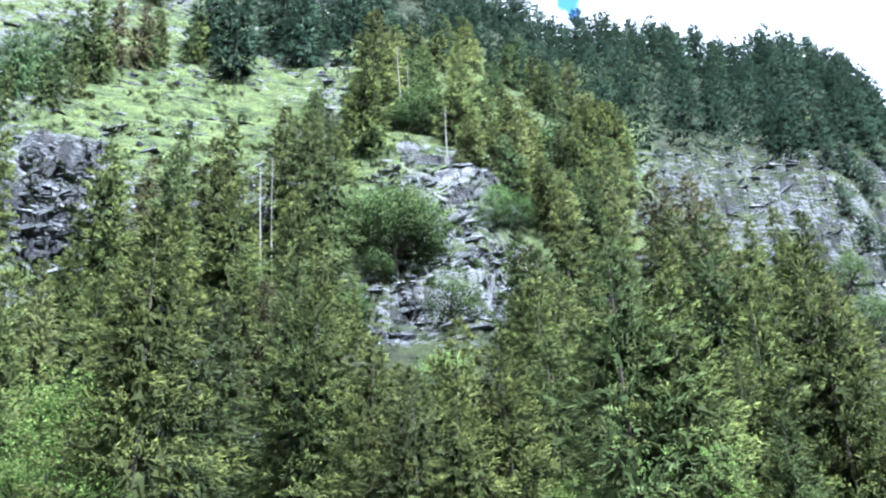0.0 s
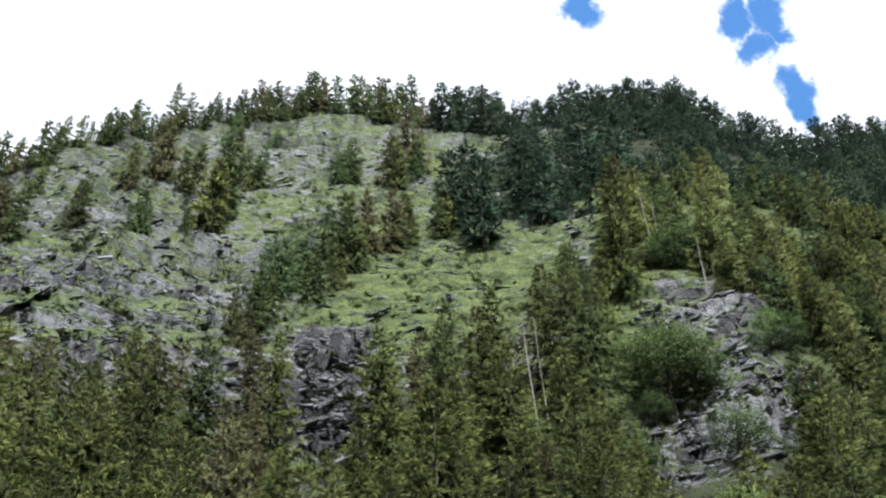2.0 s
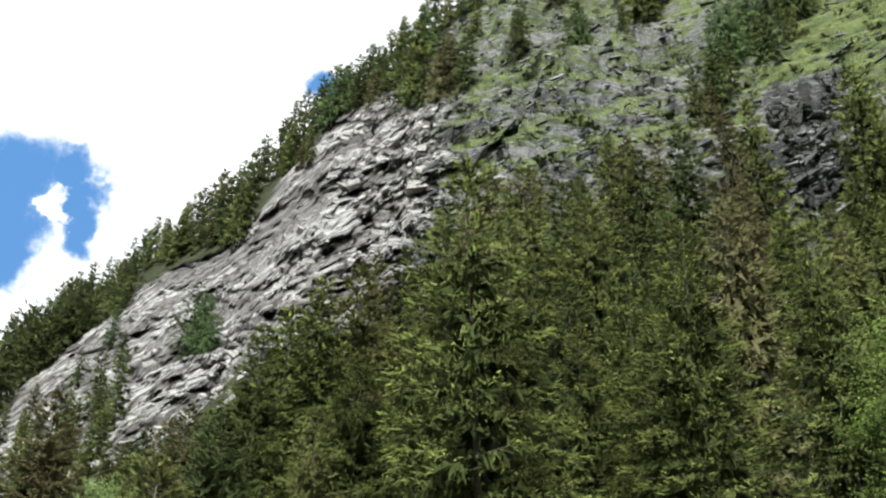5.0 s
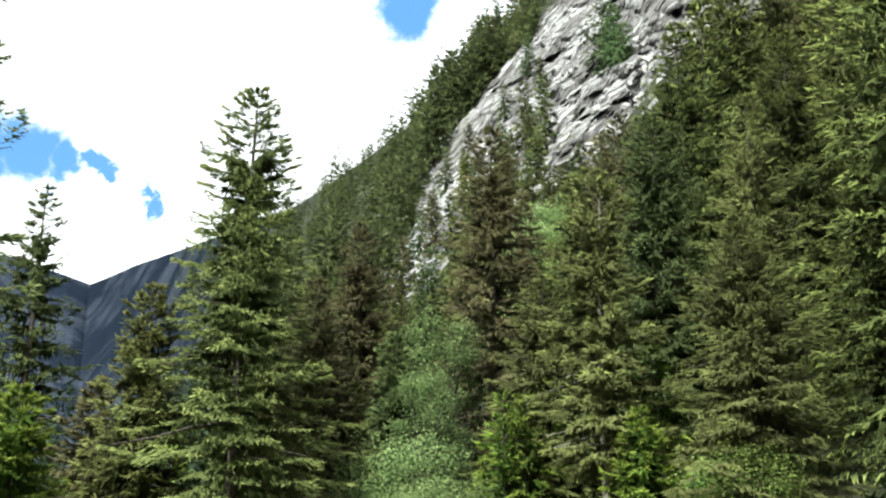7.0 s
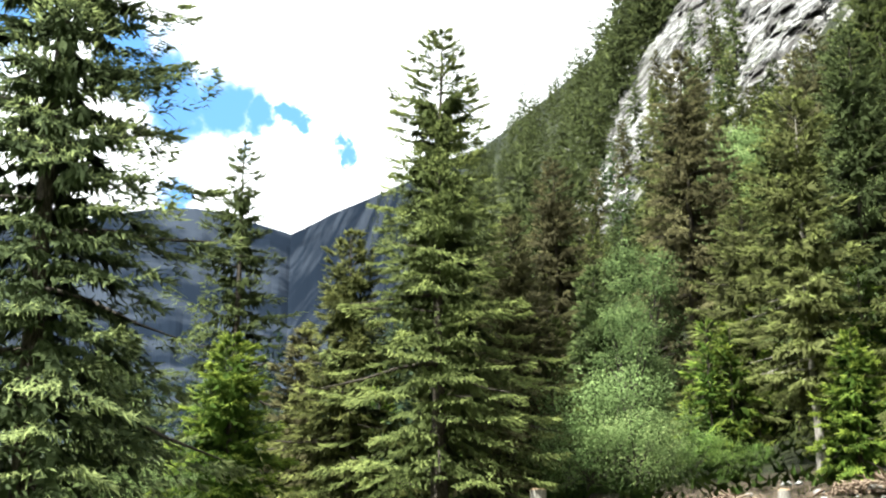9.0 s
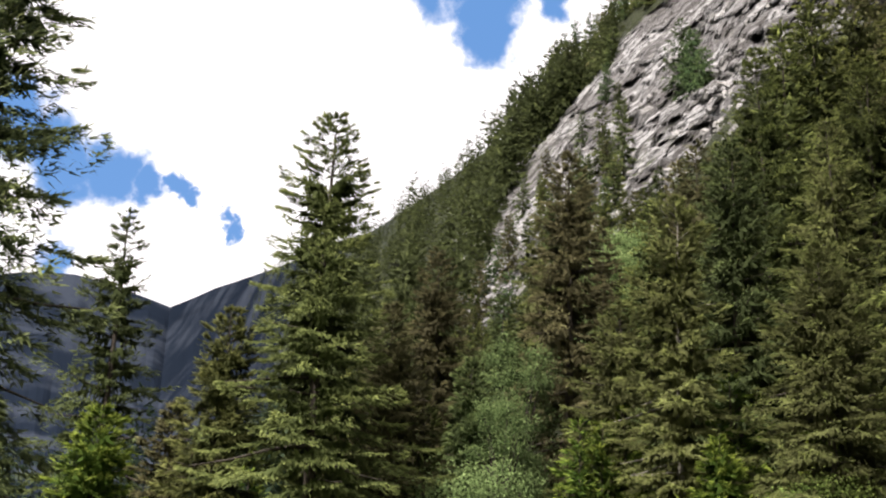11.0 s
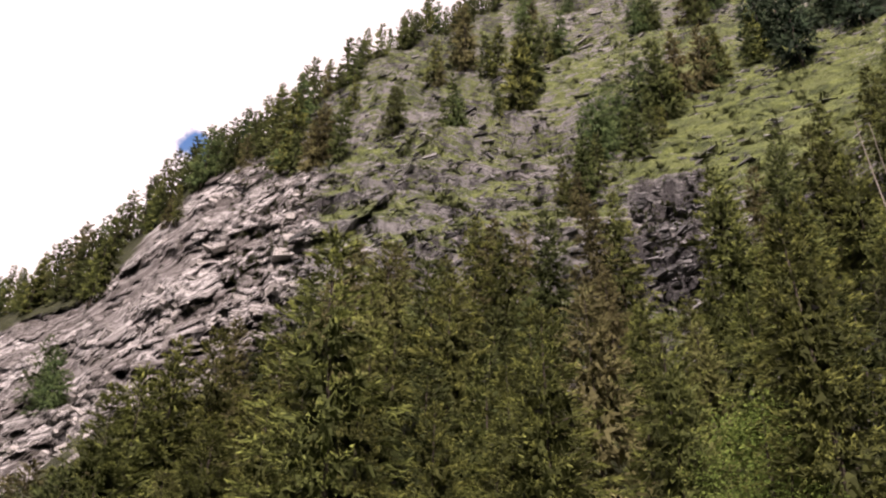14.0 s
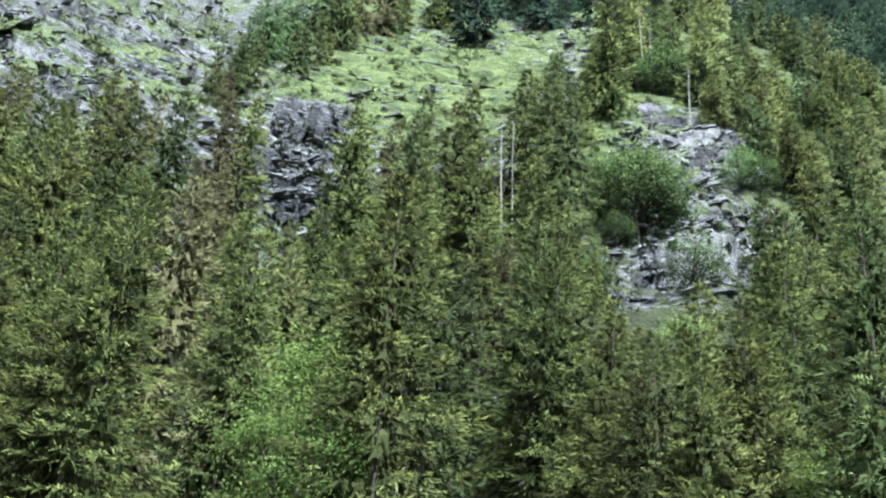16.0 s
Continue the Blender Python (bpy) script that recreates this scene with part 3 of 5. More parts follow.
def spruce_crown(rng, H, rad, branches, twigs, size, bare=0.06, droop=0.35, sparse=0.0, cone=0.75, hang=0.95):
    """A cone of boughs that rise near the top and sag below; each bough is a fan hung with short twigs."""
    f0 = 1 - (1 - (np.arange(branches) + rng.random(branches)) / branches) ** 1.08
    hs = bare * H + (1 - bare) * H * f0 * 0.985
    frac = hs / H
    az = np.arange(branches) * 2.39996 + rng.normal(0, 0.3, branches)
    lump_ = 1 + 0.16 * np.sin(az * 2 + rng.uniform(0, 6)) * np.cos(frac * 9 + rng.uniform(0, 6))
    L = rad * (1 - frac) ** cone * rng.uniform(0.74, 1.14, branches) * lump_ + 0.10 * size + 0.04
    L *= np.where(frac < 0.16, 0.80 + frac * 1.25, 1.0)
    L *= np.where(rng.random(branches) < sparse, 0.55, 1.0)
    rise = 0.75 * frac ** 1.6 - 0.16 * (1 - frac) + rng.normal(0, 0.07, branches)
    sag = droop * (1.15 - frac)
    share = L + 0.22 * L.max()
    b = rng.choice(branches, branches * twigs, p=share / share.sum())
    tufts = 7
    node_u, node_s = rng.uniform(0.12, 1.0, (branches, tufts)) ** 0.62, rng.uniform(-1, 1, (branches, tufts))
    pick = rng.integers(tufts, size=len(b))
    u = np.clip(node_u[b, pick] + rng.normal(0, 0.07, len(b)), 0.05, 1.03)
    ca, sa = np.cos(az[b]), np.sin(az[b])
    out = np.stack([ca, sa, np.zeros_like(ca)], 1)
    lat = np.stack([-sa, ca, np.zeros_like(ca)], 1)
    lift = rise[b] * u - sag[b] * u ** 2 + 0.55 * sag[b] * u ** 4
    p = out * (L[b] * u)[:, None]
    p[:, 2] = hs[b] + L[b] * lift
    side = np.clip(node_s[b, pick] + rng.normal(0, 0.25, len(b)), -1.2, 1.2)
    fan = (0.42 * L[b] * np.sqrt(np.clip(1.06 - u, 0.02, 1)) * np.minimum(1, u * 2.2) + 0.06) * side
    p += lat * fan[:, None]
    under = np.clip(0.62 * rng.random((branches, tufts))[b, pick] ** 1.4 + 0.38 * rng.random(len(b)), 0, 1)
    p[:, 2] -= np.abs(fan) * 0.30 + under * 0.75 * size * (1.1 - 0.7 * frac[b])
    d = out * (0.45 + 0.45 * u + 0.3 * frac[b])[:, None] + lat * (side * 0.6)[:, None]
    d[:, 2] += rise[b] * 0.8 - hang * (1 - frac[b]) * (0.35 + 0.65 * under)
    d += rng.normal(0, 0.38, d.shape)
    ln = size * rng.uniform(0.6, 1.5, len(b)) * (0.78 + 0.22 * np.clip(L[b] / L.max() * 1.35, 0, 1))
    # paler new growth outward; shade under the boughs put into the tone
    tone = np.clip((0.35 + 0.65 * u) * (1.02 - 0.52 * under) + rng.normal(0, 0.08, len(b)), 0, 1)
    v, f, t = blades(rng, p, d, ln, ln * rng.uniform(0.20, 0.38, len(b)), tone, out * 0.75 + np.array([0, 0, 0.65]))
    lob = unit(out + lat * (side * 0.8)[:, None] + rng.normal(0, 0.15, out.shape)) * 0.80 + np.array([0, 0, 1.0]) * (0.75 - 0.6 * under)[:, None]
    # inner drapes close the crown round its trunk; their dark tone paints inner shade
    m = len(b) // 8
    bi = rng.integers(int(branches * 0.8), size=m)
    ui = rng.uniform(0.06, 0.55, m)
    oi = np.stack([np.cos(az[bi]), np.sin(az[bi]), np.zeros(m)], 1)
    pi_ = oi * (L[bi] * ui)[:, None]
    pi_[:, 2] = hs[bi] + L[bi] * (rise[bi] * ui - sag[bi] * ui ** 2)
    di = oi * 0.5 + rng.normal(0, 0.5, (m, 3))
    di[:, 2] -= 0.9
    li = np.clip(0.34 * L[bi] + 0.5 * size, size * 0.5, size * 2.2)
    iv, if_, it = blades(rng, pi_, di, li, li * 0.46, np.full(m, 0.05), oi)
    v, f, t = np.concatenate([v, iv]), np.concatenate([f, if_ + len(v)]), np.concatenate([t, it])
    k = max(10, twigs // 3)
    lob = np.concatenate([lob, oi * 0.9 + np.array([0, 0, 0.2]), np.tile([0.0, 0, 1], (k, 1))])
    # leader
    top = np.zeros((k, 3))
    top[:, 2] = H * (1 - 0.08 * rng.random(k))
    dirs = rng.normal(0, 0.3, (k, 3))
    dirs[:, 2] = 0.9
    lv, lf, lt = blades(rng, top, dirs, np.full(k, size * 0.55), np.full(k, size * 0.15), np.full(k, 0.9), np.tile([0.5, -0.5, 0.3], (k, 1)))
    return np.concatenate([v, lv]), np.concatenate([f, lf + len(v)]), np.concatenate([t, lt]), (hs, az, L, rise, sag), np.repeat(lob, 3, 0)


def tube(path, radii, sides=7):
    """A tapered tube along a path, as vertex and quad arrays."""
    path, k = np.asarray(path, float), len(path)
    d = unit(np.gradient(path, axis=0))
    ref = np.where(np.abs(d[:, 2:3]) > 0.8, [[1.0, 0, 0]], [[0, 0, 1.0]])
    a = unit(np.cross(d, ref))
    b = np.cross(d, a)
    th = np.arange(sides) * 2 * np.pi / sides
    v = path[:, None] + np.asarray(radii)[:, None, None] * (a[:, None] * np.cos(th)[None, :, None] + b[:, None] * np.sin(th)[None, :, None])
    i, j = np.meshgrid(np.arange(k - 1), np.arange(sides), indexing="ij")
    f = np.stack([i * sides + j, i * sides + (j + 1) % sides, (i + 1) * sides + (j + 1) % sides, (i + 1) * sides + j], -1).reshape(-1, 4)
    return v.reshape(-1, 3), f


def join(pieces):
    vs, fs, n = [], [], 0
    for v, f in pieces:
        vs.append(v), fs.append(f + n)
        n += len(v)
    return np.concatenate(vs), np.concatenate(fs)


def trunk_mesh(rng, H, r0, boughs, mat, count, sides=8, flare=1.5):
    zz = np.linspace(0, 1, 10)
    path = np.stack([np.sin(zz * 5 + rng.random() * 6) * 0.006 * H, np.cos(zz * 4 + rng.random() * 6) * 0.006 * H, zz * H * 0.985], 1)
    path[0, 2] = -0.6
    pieces = [tube(path, r0 * (1 - zz) ** 0.9 * np.where(zz < 0.03, flare, 1) + 0.012, sides)]
    if count:
        hs, az, L, rise, sag = boughs
        for k in np.linspace(0, len(hs) - 1, count).astype(int):
            u = np.linspace(0, 0.95, 4)
            out = np.array([np.cos(az[k]), np.sin(az[k]), 0])
            p = out * (L[k] * u)[:, None]
            p[:, 2] = hs[k] + L[k] * (rise[k] * u - sag[k] * u ** 2 + 0.55 * sag[k] * u ** 4)
            pieces.append(tube(p, (0.012 + 0.018 * L[k]) * (1.1 - u), 4))
    return fill_mesh("trunk", *join(pieces), mat, True)


def part(name, me, parent, label=""):
    ob = new(name, me)
    ob.parent = parent
    return tagged(ob, label)


def tree(name, trunk, crown, at, turn=0.0, size=1.0, label="", category="tree", group="", lean=(0.0, 0.0)):
    t = new(name)
    bend = 4.0 * float(step(math.degrees(math.atan2(at.x, at.y)), 24, 52))
    t.matrix_world = Matrix.Translation(at) @ Matrix.Rotation(radians(-bend), 4, Vector((at.x, at.y, 0)).normalized()) @ Euler((radians(lean[0]), radians(lean[1]), radians(turn))).to_matrix().to_4x4() @ Matrix.Scale(size, 4)
    part("trunk", trunk, t), part("crown", crown, t)
    return tagged(t, label, category, group)


def spruce_kit(seed, H, rad, branches, twigs, size, mat, bare=0.06, droop=0.35, sparse=0.0, trunk_r=None, boughs=30, cone=0.75, hang=0.95, wood=BARK):
    rng = np.random.default_rng(seed)
    v, f, t, b, lob = spruce_crown(rng, H, rad, branches, twigs, size, bare, droop, sparse, cone, hang)
    crown = fill_mesh("crown", v, f, mat)
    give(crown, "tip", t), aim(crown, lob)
    return trunk_mesh(rng, H, trunk_r or 0.012 * H + 0.04, b, wood, boughs), crown


def height_for(az, r, tip_el, sink=0.25):
    return EYE + r * math.tan(radians(tip_el)) - (ground_at(az, r) - sink)


def hero(seed, az, r, tip_el, rad, branches, twigs, size, mat, label, **more):
    H = height_for(az, r, tip_el)
    tr, cr = spruce_kit(seed, H, rad, branches, twigs, size, mat, **more)
    return tree("spruce_tree", tr, cr, spot(az, r), seed * 40 % 360, 1.0, label, "spruce tree", "spruces by the clearing")


# spruces round the clearing: azimuth, distance, elevation of the tip
hero(1, -2.7, 45, 27.1, 4.6, 210, 215, 0.19, SUNLIT, "tall sunlit spruce with an open pointed top beside the clearing", bare=0.10, cone=0.72, droop=0.5)
hero(2, -6.6, 47, 18.6, 3.4, 150, 130, 0.22, SUNLIT, "broad green spruce beside the tall one", bare=0.04)
hero(3, 0.4, 50, 19.2, 3.6, 150, 130, 0.22, BROWN, "broad brownish spruce beside the tall one", bare=0.06)
hero(4, -11.5, 58, 22.2, 4.8, 110, 120, 0.24, DUSKY, "thin dusky spruce with sparse drooping boughs", bare=0.10, sparse=0.2, cone=0.8, droop=0.5)
hero(5, -11.6, 38, 14.0, 2.5, 120, 139, 0.19, YOUNG, "young bright green spruce on the grass", bare=0.02, cone=0.72)
hero(6, -19.6, 31, 37.0, 4.8, 200, 230, 0.22, SILVER, "large spruce with long hanging boughs at the clearing", bare=0.08, cone=0.55, droop=0.6)
hero(7, 13.1, 48, 23.8, 3.8, 150, 130, 0.23, SPRUCE, "spruce with a pale bare lower trunk", bare=0.20, sparse=0.55, wood=DEADWOOD, trunk_r=0.16, cone=0.6)
hero(8, 17.0, 64, 29.7, 6.0, 190, 215, 0.21, SPRUCE, "tall dense green spruce at the foot of the wood", droop=0.45)
hero(9, 21.8, 62, 28.8, 6.0, 190, 225, 0.20, SPRUCE, "tall olive spruce at the foot of the wood", droop=0.45)
hero(10, 8.3, 72, 25.8, 5.0, 170, 140, 0.27, BROWN, "brownish spruce with hanging twigs", droop=0.5)
hero(11, 2.4, 80, 21.6, 5.0, 150, 120, 0.28, BROWN, "brownish spruce in front of the crag", droop=0.5)
hero(12, 4.0, 60, 17.0, 2.6, 110, 108, 0.25, DUSKY, "small dark spruce beside the green gully")
hero(13, 15.6, 58, 26.1, 5.0, 150, 130, 0.27, DUSKY, "dark shaded spruce at the wood's edge", bare=0.1)
hero(14, 19.2, 47, 21.5, 4.6, 150, 190, 0.20, SPRUCE, "sunlit spruce with dense low boughs")
hero(15, 26.6, 55, 26.0, 5.6, 170, 230, 0.20, SPRUCE, "dense green spruce of the lower wood", droop=0.45)
hero(16, 10.6, 58, 19.4, 4.0, 130, 120, 0.25, SPRUCE, "bright green spruce beside the bare-trunked one")
hero(17, -16.4, 52, 14.0, 3.0, 110, 108, 0.25, DUSKY, "dusky spruce behind the hanging boughs")
hero(18, 14.6, 46, 13.8, 1.9, 100, 93, 0.20, YOUNG, "small bright spruce beside the brush heap", bare=0.03)
hero(19, -8.6, 50, 14.4, 2.2, 110, 102, 0.24, BROWN, "olive-brown spruce behind the young one", bare=0.03)

# the wood below the crags
kits = [spruce_kit(100 + k, 20.0, 4.7 + 0.35 * (k % 4), 120, 38, 0.47, (SPRUCE, SPRUCE, BROWN, SPRUCE, SPRUCE, SPRUCE, SPRUCE, BROWN)[k], bare=0.02, sparse=0.08 * (k % 3), boughs=4, cone=0.76 + 0.06 * (k % 3), trunk_r=0.15, droop=0.5) for k in range(8)]
kits += [spruce_kit(110 + k, 20.0, 4.8, 120, 38, 0.47, DUSKY, bare=0.04, sparse=0.15, boughs=4, trunk_r=0.15, cone=0.75, droop=0.5) for k in range(2)]
near_kits = [spruce_kit(130 + k, 20.0, 5.0 + 0.35 * (k % 3), 150, 76, 0.28, (SPRUCE, SPRUCE, SPRUCE, DUSKY, SPRUCE, SPRUCE)[k], bare=0.02, sparse=0.08 * (k % 3), boughs=8, cone=0.74 + 0.06 * (k % 3), trunk_r=0.15, droop=0.5) for k in range(6)]
rng = np.random.default_rng(5)
taken = [(r * math.sin(radians(a)), r * math.cos(radians(a)), 20.0) for a, r in ((-2.7, 45), (-6.6, 47), (0.4, 50), (-11.5, 58), (13.1, 48), (17, 64), (21.8, 62), (8.3, 72), (2.4, 80), (4.0, 60), (15.6, 58), (19.2, 47), (26.6, 55), (10.6, 58))]


def wood_tree(az, r, H, label):
    pick = near_kits if r < 70 or (r < 84 and H > 25) else kits
    tr, cr = pick[int(rng.integers(len(pick)))]
    tree("spruce_tree", tr, cr, spot(az, r), rng.uniform(0, 360), H / 20.0, label, "spruce tree", "spruces of the lower wood", (rng.normal(0, 1.2), rng.normal(0, 1.2)))
    taken.append((r * math.sin(radians(az)), r * math.cos(radians(az)), rng.uniform(22, 44)))


def stand(tips, tall=23.0):
    """Spruces whose tips show at an azimuth and elevation, each where the slope gives it a natural height."""
    for az, tip in tips:
        far = float(np.interp(az, *WOOD_R)) * 0.98
        rs = np.linspace(50 if az > 18 else 62, far, 40)
        hs = EYE + rs * math.tan(radians(tip)) - relief(np.full(40, float(az)), rs)[0] + 0.25
        want = tall * rng.uniform(0.82, 1.2)
        k = int(np.argmin(np.abs(hs - want)))
        if hs[k] > 6:
            wood_tree(az, float(rs[k]), min(float(hs[k]), 29.0), "pointed spruce standing out of the dense wood")


# room for the bright broadleaved trees at the foot of the wood
taken += [(r * math.sin(radians(a)), r * math.cos(radians(a)), 50.0) for a, r in ((48.4, 54), (47.0, 50), (77.2, 60), (56.4, 60), (72.0, 58), (49.0, 48))]
stand(((6.2, 19.6), (1.2, 19.7), (10.4, 19.3), (2.9, 18.0), (19.9, 32.3), (21.7, 32.9), (24.2, 30.1), (26.2, 35.4), (28.4, 35.5), (30.6, 35.6), (13.1, 22.4), (7.0, 23.6), (27.1, 24.1), (29.1, 30.4),
       (32.3, 35.4), (35.2, 34.6), (9.1, 24.6), (18.4, 30.7), (24.8, 25.1), (29.8, 26.3), (32.8, 30.5), (35.8, 27.9), (37.8, 34.2), (14.2, 26.0), (11.6, 23.6)))
stand(((22.4, 33.2), (27.8, 36.9), (29.2, 36.9), (30.1, 36.9), (34.1, 38.4), (38.1, 38.3), (32.1, 36.3), (25.6, 35.3), (24.7, 33.2), (36.0, 37.7), (31.3, 32.3), (35.4, 32.4), (38.6, 31.5),
       (28.0, 37.0), (35.0, 38.3), (36.9, 38.0), (40.8, 38.9), (41.7, 39.2), (41.2, 36.1), (31.7, 36.5), (33.2, 36.0), (47.4, 40.0), (50.9, 40.1), (53.2, 41.8), (54.1, 39.6)))
stand(((56.2, 42.9), (57.6, 42.8), (58.6, 41.8), (19.4, 31.4), (23.7, 33.4), (29.7, 33.4), (25.6, 32.8), (34.6, 33.0), (37.9, 34.2), (54.9, 36.0), (57.7, 36.0), (48.0, 39.0), (50.1, 34.5),
       (54.7, 34.7), (50.8, 41.0), (49.3, 39.8), (52.6, 41.0), (61.6, 34.6), (66.9, 35.0), (66.0, 33.0), (37.0, 34.9), (33.3, 33.2), (36.6, 32.1), (51.9, 38.0), (57.2, 39.6), (58.4, 35.1)))
stand(((63.8, 30.6), (43.8, 33.7), (71.6, 40.6), (73.2, 41.0), (74.6, 39.3), (75.5, 37.6), (77.2, 40.8), (78.7, 40.4), (80.0, 39.4), (81.2, 38.4), (82.8, 38.8), (84.1, 38.4), (85.1, 37.1), (86.0, 34.7),
       (81.6, 34.8), (84.6, 34.4), (64.9, 33.3), (59.6, 36.0), (69.2, 38.4), (70.4, 38.2), (72.4, 36.7), (78.2, 36.5), (79.4, 32.6), (83.1, 32.0), (73.4, 32.9), (58.3, 36.4)))
stand(((76.9, 38.5), (78.0, 39.2), (79.3, 38.6), (80.6, 37.4), (82.0, 37.2), (83.4, 37.6), (84.8, 35.8), (77.6, 34.5), (80.5, 33.0), (82.3, 30.5), (85.5, 31.5), (70.9, 36.5), (71.8, 34.0), (74.2, 36.0), (73.8, 34.5), (70.0, 33.0), (68.6, 34.2),
       (63.0, 33.2), (64.2, 32.8), (62.3, 33.6), (65.5, 32.6), (67.3, 32.2), (45.2, 34.6), (44.4, 34.0)))
TIPS = ([-20, -6, 2, 3.8, 9.9, 14.9, 17, 19.9, 24.7, 27.7, 31, 36, 41, 42.2, 46.2, 47, 52, 56.4, 60, 61.2, 67.6, 69, 73.4, 75.4, 76.2, 78, 84, 86, 90],
        [12, 16, 19, 19.5, 24.8, 26.6, 28.7, 31.0, 33.4, 35.6, 36.0, 37.4, 38.0, 35.2, 35.2, 39.0, 40.0, 41.5, 39.0, 33.8, 33.8, 38.0, 39.5, 36.5, 36.5, 39.5, 37.6, 34, 31])
count = 0
for k in range(9000):
    az, r = rng.uniform(-1, 91), rng.uniform(50 ** 2.2, 150 ** 2.2) ** (1 / 2.2)
    if (46.4 < az < 50.4 and r < 62) or (75.6 < az < 76.6 and r < 100):
        continue
    if r > np.interp(az, *WOOD_R) * 0.97 or (az < 18 and r < 62 + (18 - az) * 0.8):
        continue
    x, y = r * math.sin(radians(az)), r * math.cos(radians(az))
    if any((x - p[0]) ** 2 + (y - p[1]) ** 2 < p[2] for p in taken):
        continue
    room = height_for(az, r, np.interp(az, *TIPS) - 0.5 - abs(rng.normal(0, 1.2)))
    if room < 5:
        continue
    wood_tree(az, r, min(rng.uniform(16, 25), room), "green spruce in the dense wood on the slope")
    count += 1
    if count >= 80:
        break


def range_at(az, el):
    """How far the slope lies along a line of sight."""
    r = np.linspace(46, float(np.interp(az, *RIDGE_R)), 400)
    e = np.degrees(np.arctan2(base_height(np.full(400, float(az)), r) - EYE, r))
    return float(np.interp(el, np.maximum.accumulate(e), r))


# trees of the open slope: single ones and small stands
small = [spruce_kit(200 + k, 12.0, 2.0 + 0.3 * (k % 3), 60, 20, 0.62, (DUSKY, SPRUCE, DUSKY, SPRUCE, DUSKY, LARCH, DUSKY, BROWN)[k], bare=0.06, sparse=0.15, boughs=0, trunk_r=0.14, cone=0.62, droop=0.3) for k in range(8)]
dark = [spruce_kit(210 + k, 12.0, 2.5 + 0.3 * k, 60, 20, 0.66, SHADED, bare=0.08, sparse=0.1, boughs=0, trunk_r=0.14, cone=0.5, droop=0.2) for k in range(4)]
broad = [spruce_kit(220 + k, 12.0, 3.1 + 0.3 * (k % 3), 70, 22, 0.62, (SPRUCE, DUSKY, SPRUCE, LARCH, SPRUCE)[k], bare=0.04, boughs=0, trunk_r=0.14, cone=0.68, droop=0.4) for k in range(5)]
soft = [spruce_kit(216 + k, 12.0, 3.0 + 0.3 * k, 60, 26, 0.55, LARCH, bare=0.04, boughs=0, trunk_r=0.14, cone=0.5, droop=0.1) for k in range(3)]


def slope_tree(az, el, H, name="slope_tree", label="small spruce on the rocky mountain slope", group="conifers of the open slope", kits=small):
    r = range_at(az, el)
    tr, cr = kits[int(rng.integers(len(kits)))]
    return tree(name, tr, cr, spot(az, r, 0.9), rng.uniform(0, 360), H / 12.0, label, "conifer tree", group, (rng.normal(0, 2), rng.normal(0, 2)))


def slope_stand(spots, kits=small, **more):
    """Trees by azimuth, elevation of the foot and of the tip, with a smaller neighbour each."""
    for az, el, tip in spots:
        r = range_at(az, el)
        H = r * (math.tan(radians(tip)) - math.tan(radians(el))) + 1.0
        slope_tree(az, el, H, kits=kits, **more)
        if kits is dark:
            continue
        slope_tree(az + rng.choice((-1, 1)) * rng.uniform(0.25, 0.55), el + rng.normal(0, 0.2), H * rng.uniform(0.55, 0.95), kits=kits, **more)


slope_stand(((26.3, 40.2, 42.7), (26.8, 42.7, 44.2), (29.1, 41.4, 43.5), (32.4, 42.2, 44.6), (31.3, 43.8, 45.6), (33.1, 44.6, 47.3), (34.9, 44.2, 46.3), (36.0, 43.0, 46.2), (36.5, 43.5, 46.8), (35.0, 42.5, 43.5),
             (36.6, 46.5, 48.1), (37.7, 45.2, 46.8), (38.8, 45.2, 47.0), (43.9, 46.2, 48.1), (46.4, 46.1, 48.3), (47.3, 46.7, 49.0), (48.2, 46.7, 48.6), (43.2, 43.0, 45.3), (44.6, 42.4, 45.7), (45.5, 43.0, 45.6)))
slope_stand(((46.8, 43.3, 45.9), (47.5, 43.6, 46.0), (40.6, 39.8, 41.9), (39.7, 38.5, 40.4), (38.6, 39.3, 41.2), (40.1, 39.3, 42.1), (44.1, 41.6, 43.3), (43.0, 40.8, 42.9), (50.0, 44.0, 46.1),
             (18.7, 38.5, 39.8), (19.8, 39.0, 40.8), (20.7, 39.4, 41.0), (22.2, 40.0, 42.0), (23.4, 39.5, 41.8), (25.0, 39.8, 42.3), (25.4, 40.1, 42.4), (21.6, 40.1, 42.0), (22.8, 39.6, 42.7), (23.8, 39.6, 42.9)))
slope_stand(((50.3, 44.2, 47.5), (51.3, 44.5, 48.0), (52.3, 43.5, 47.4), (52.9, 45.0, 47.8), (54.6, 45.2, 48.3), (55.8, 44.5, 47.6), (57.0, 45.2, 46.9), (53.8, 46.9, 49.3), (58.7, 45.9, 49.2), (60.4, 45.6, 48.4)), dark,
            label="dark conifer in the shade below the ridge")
slope_stand(((85.5, 40.2, 41.6), (86.5, 39.5, 41.2), (87.2, 38.4, 40.2), (86.8, 36.8, 38.6), (84.8, 41.0, 42.2), (87.6, 35.8, 37.8), (83.9, 41.2, 42.3), (88.0, 39.6, 41.4), (85.9, 38.4, 39.8)), dark, label="dark conifer on the slope below the ridge wood")
slope_stand(((41.6, 41.4, 44.0), (40.8, 40.8, 43.6), (42.4, 41.5, 43.8), (43.2, 46.1, 47.5), (39.2, 47.1, 47.8), (13.6, 28.4, 31.0), (14.3, 28.2, 30.6)), soft, label="soft light green larch on the rocky slope")
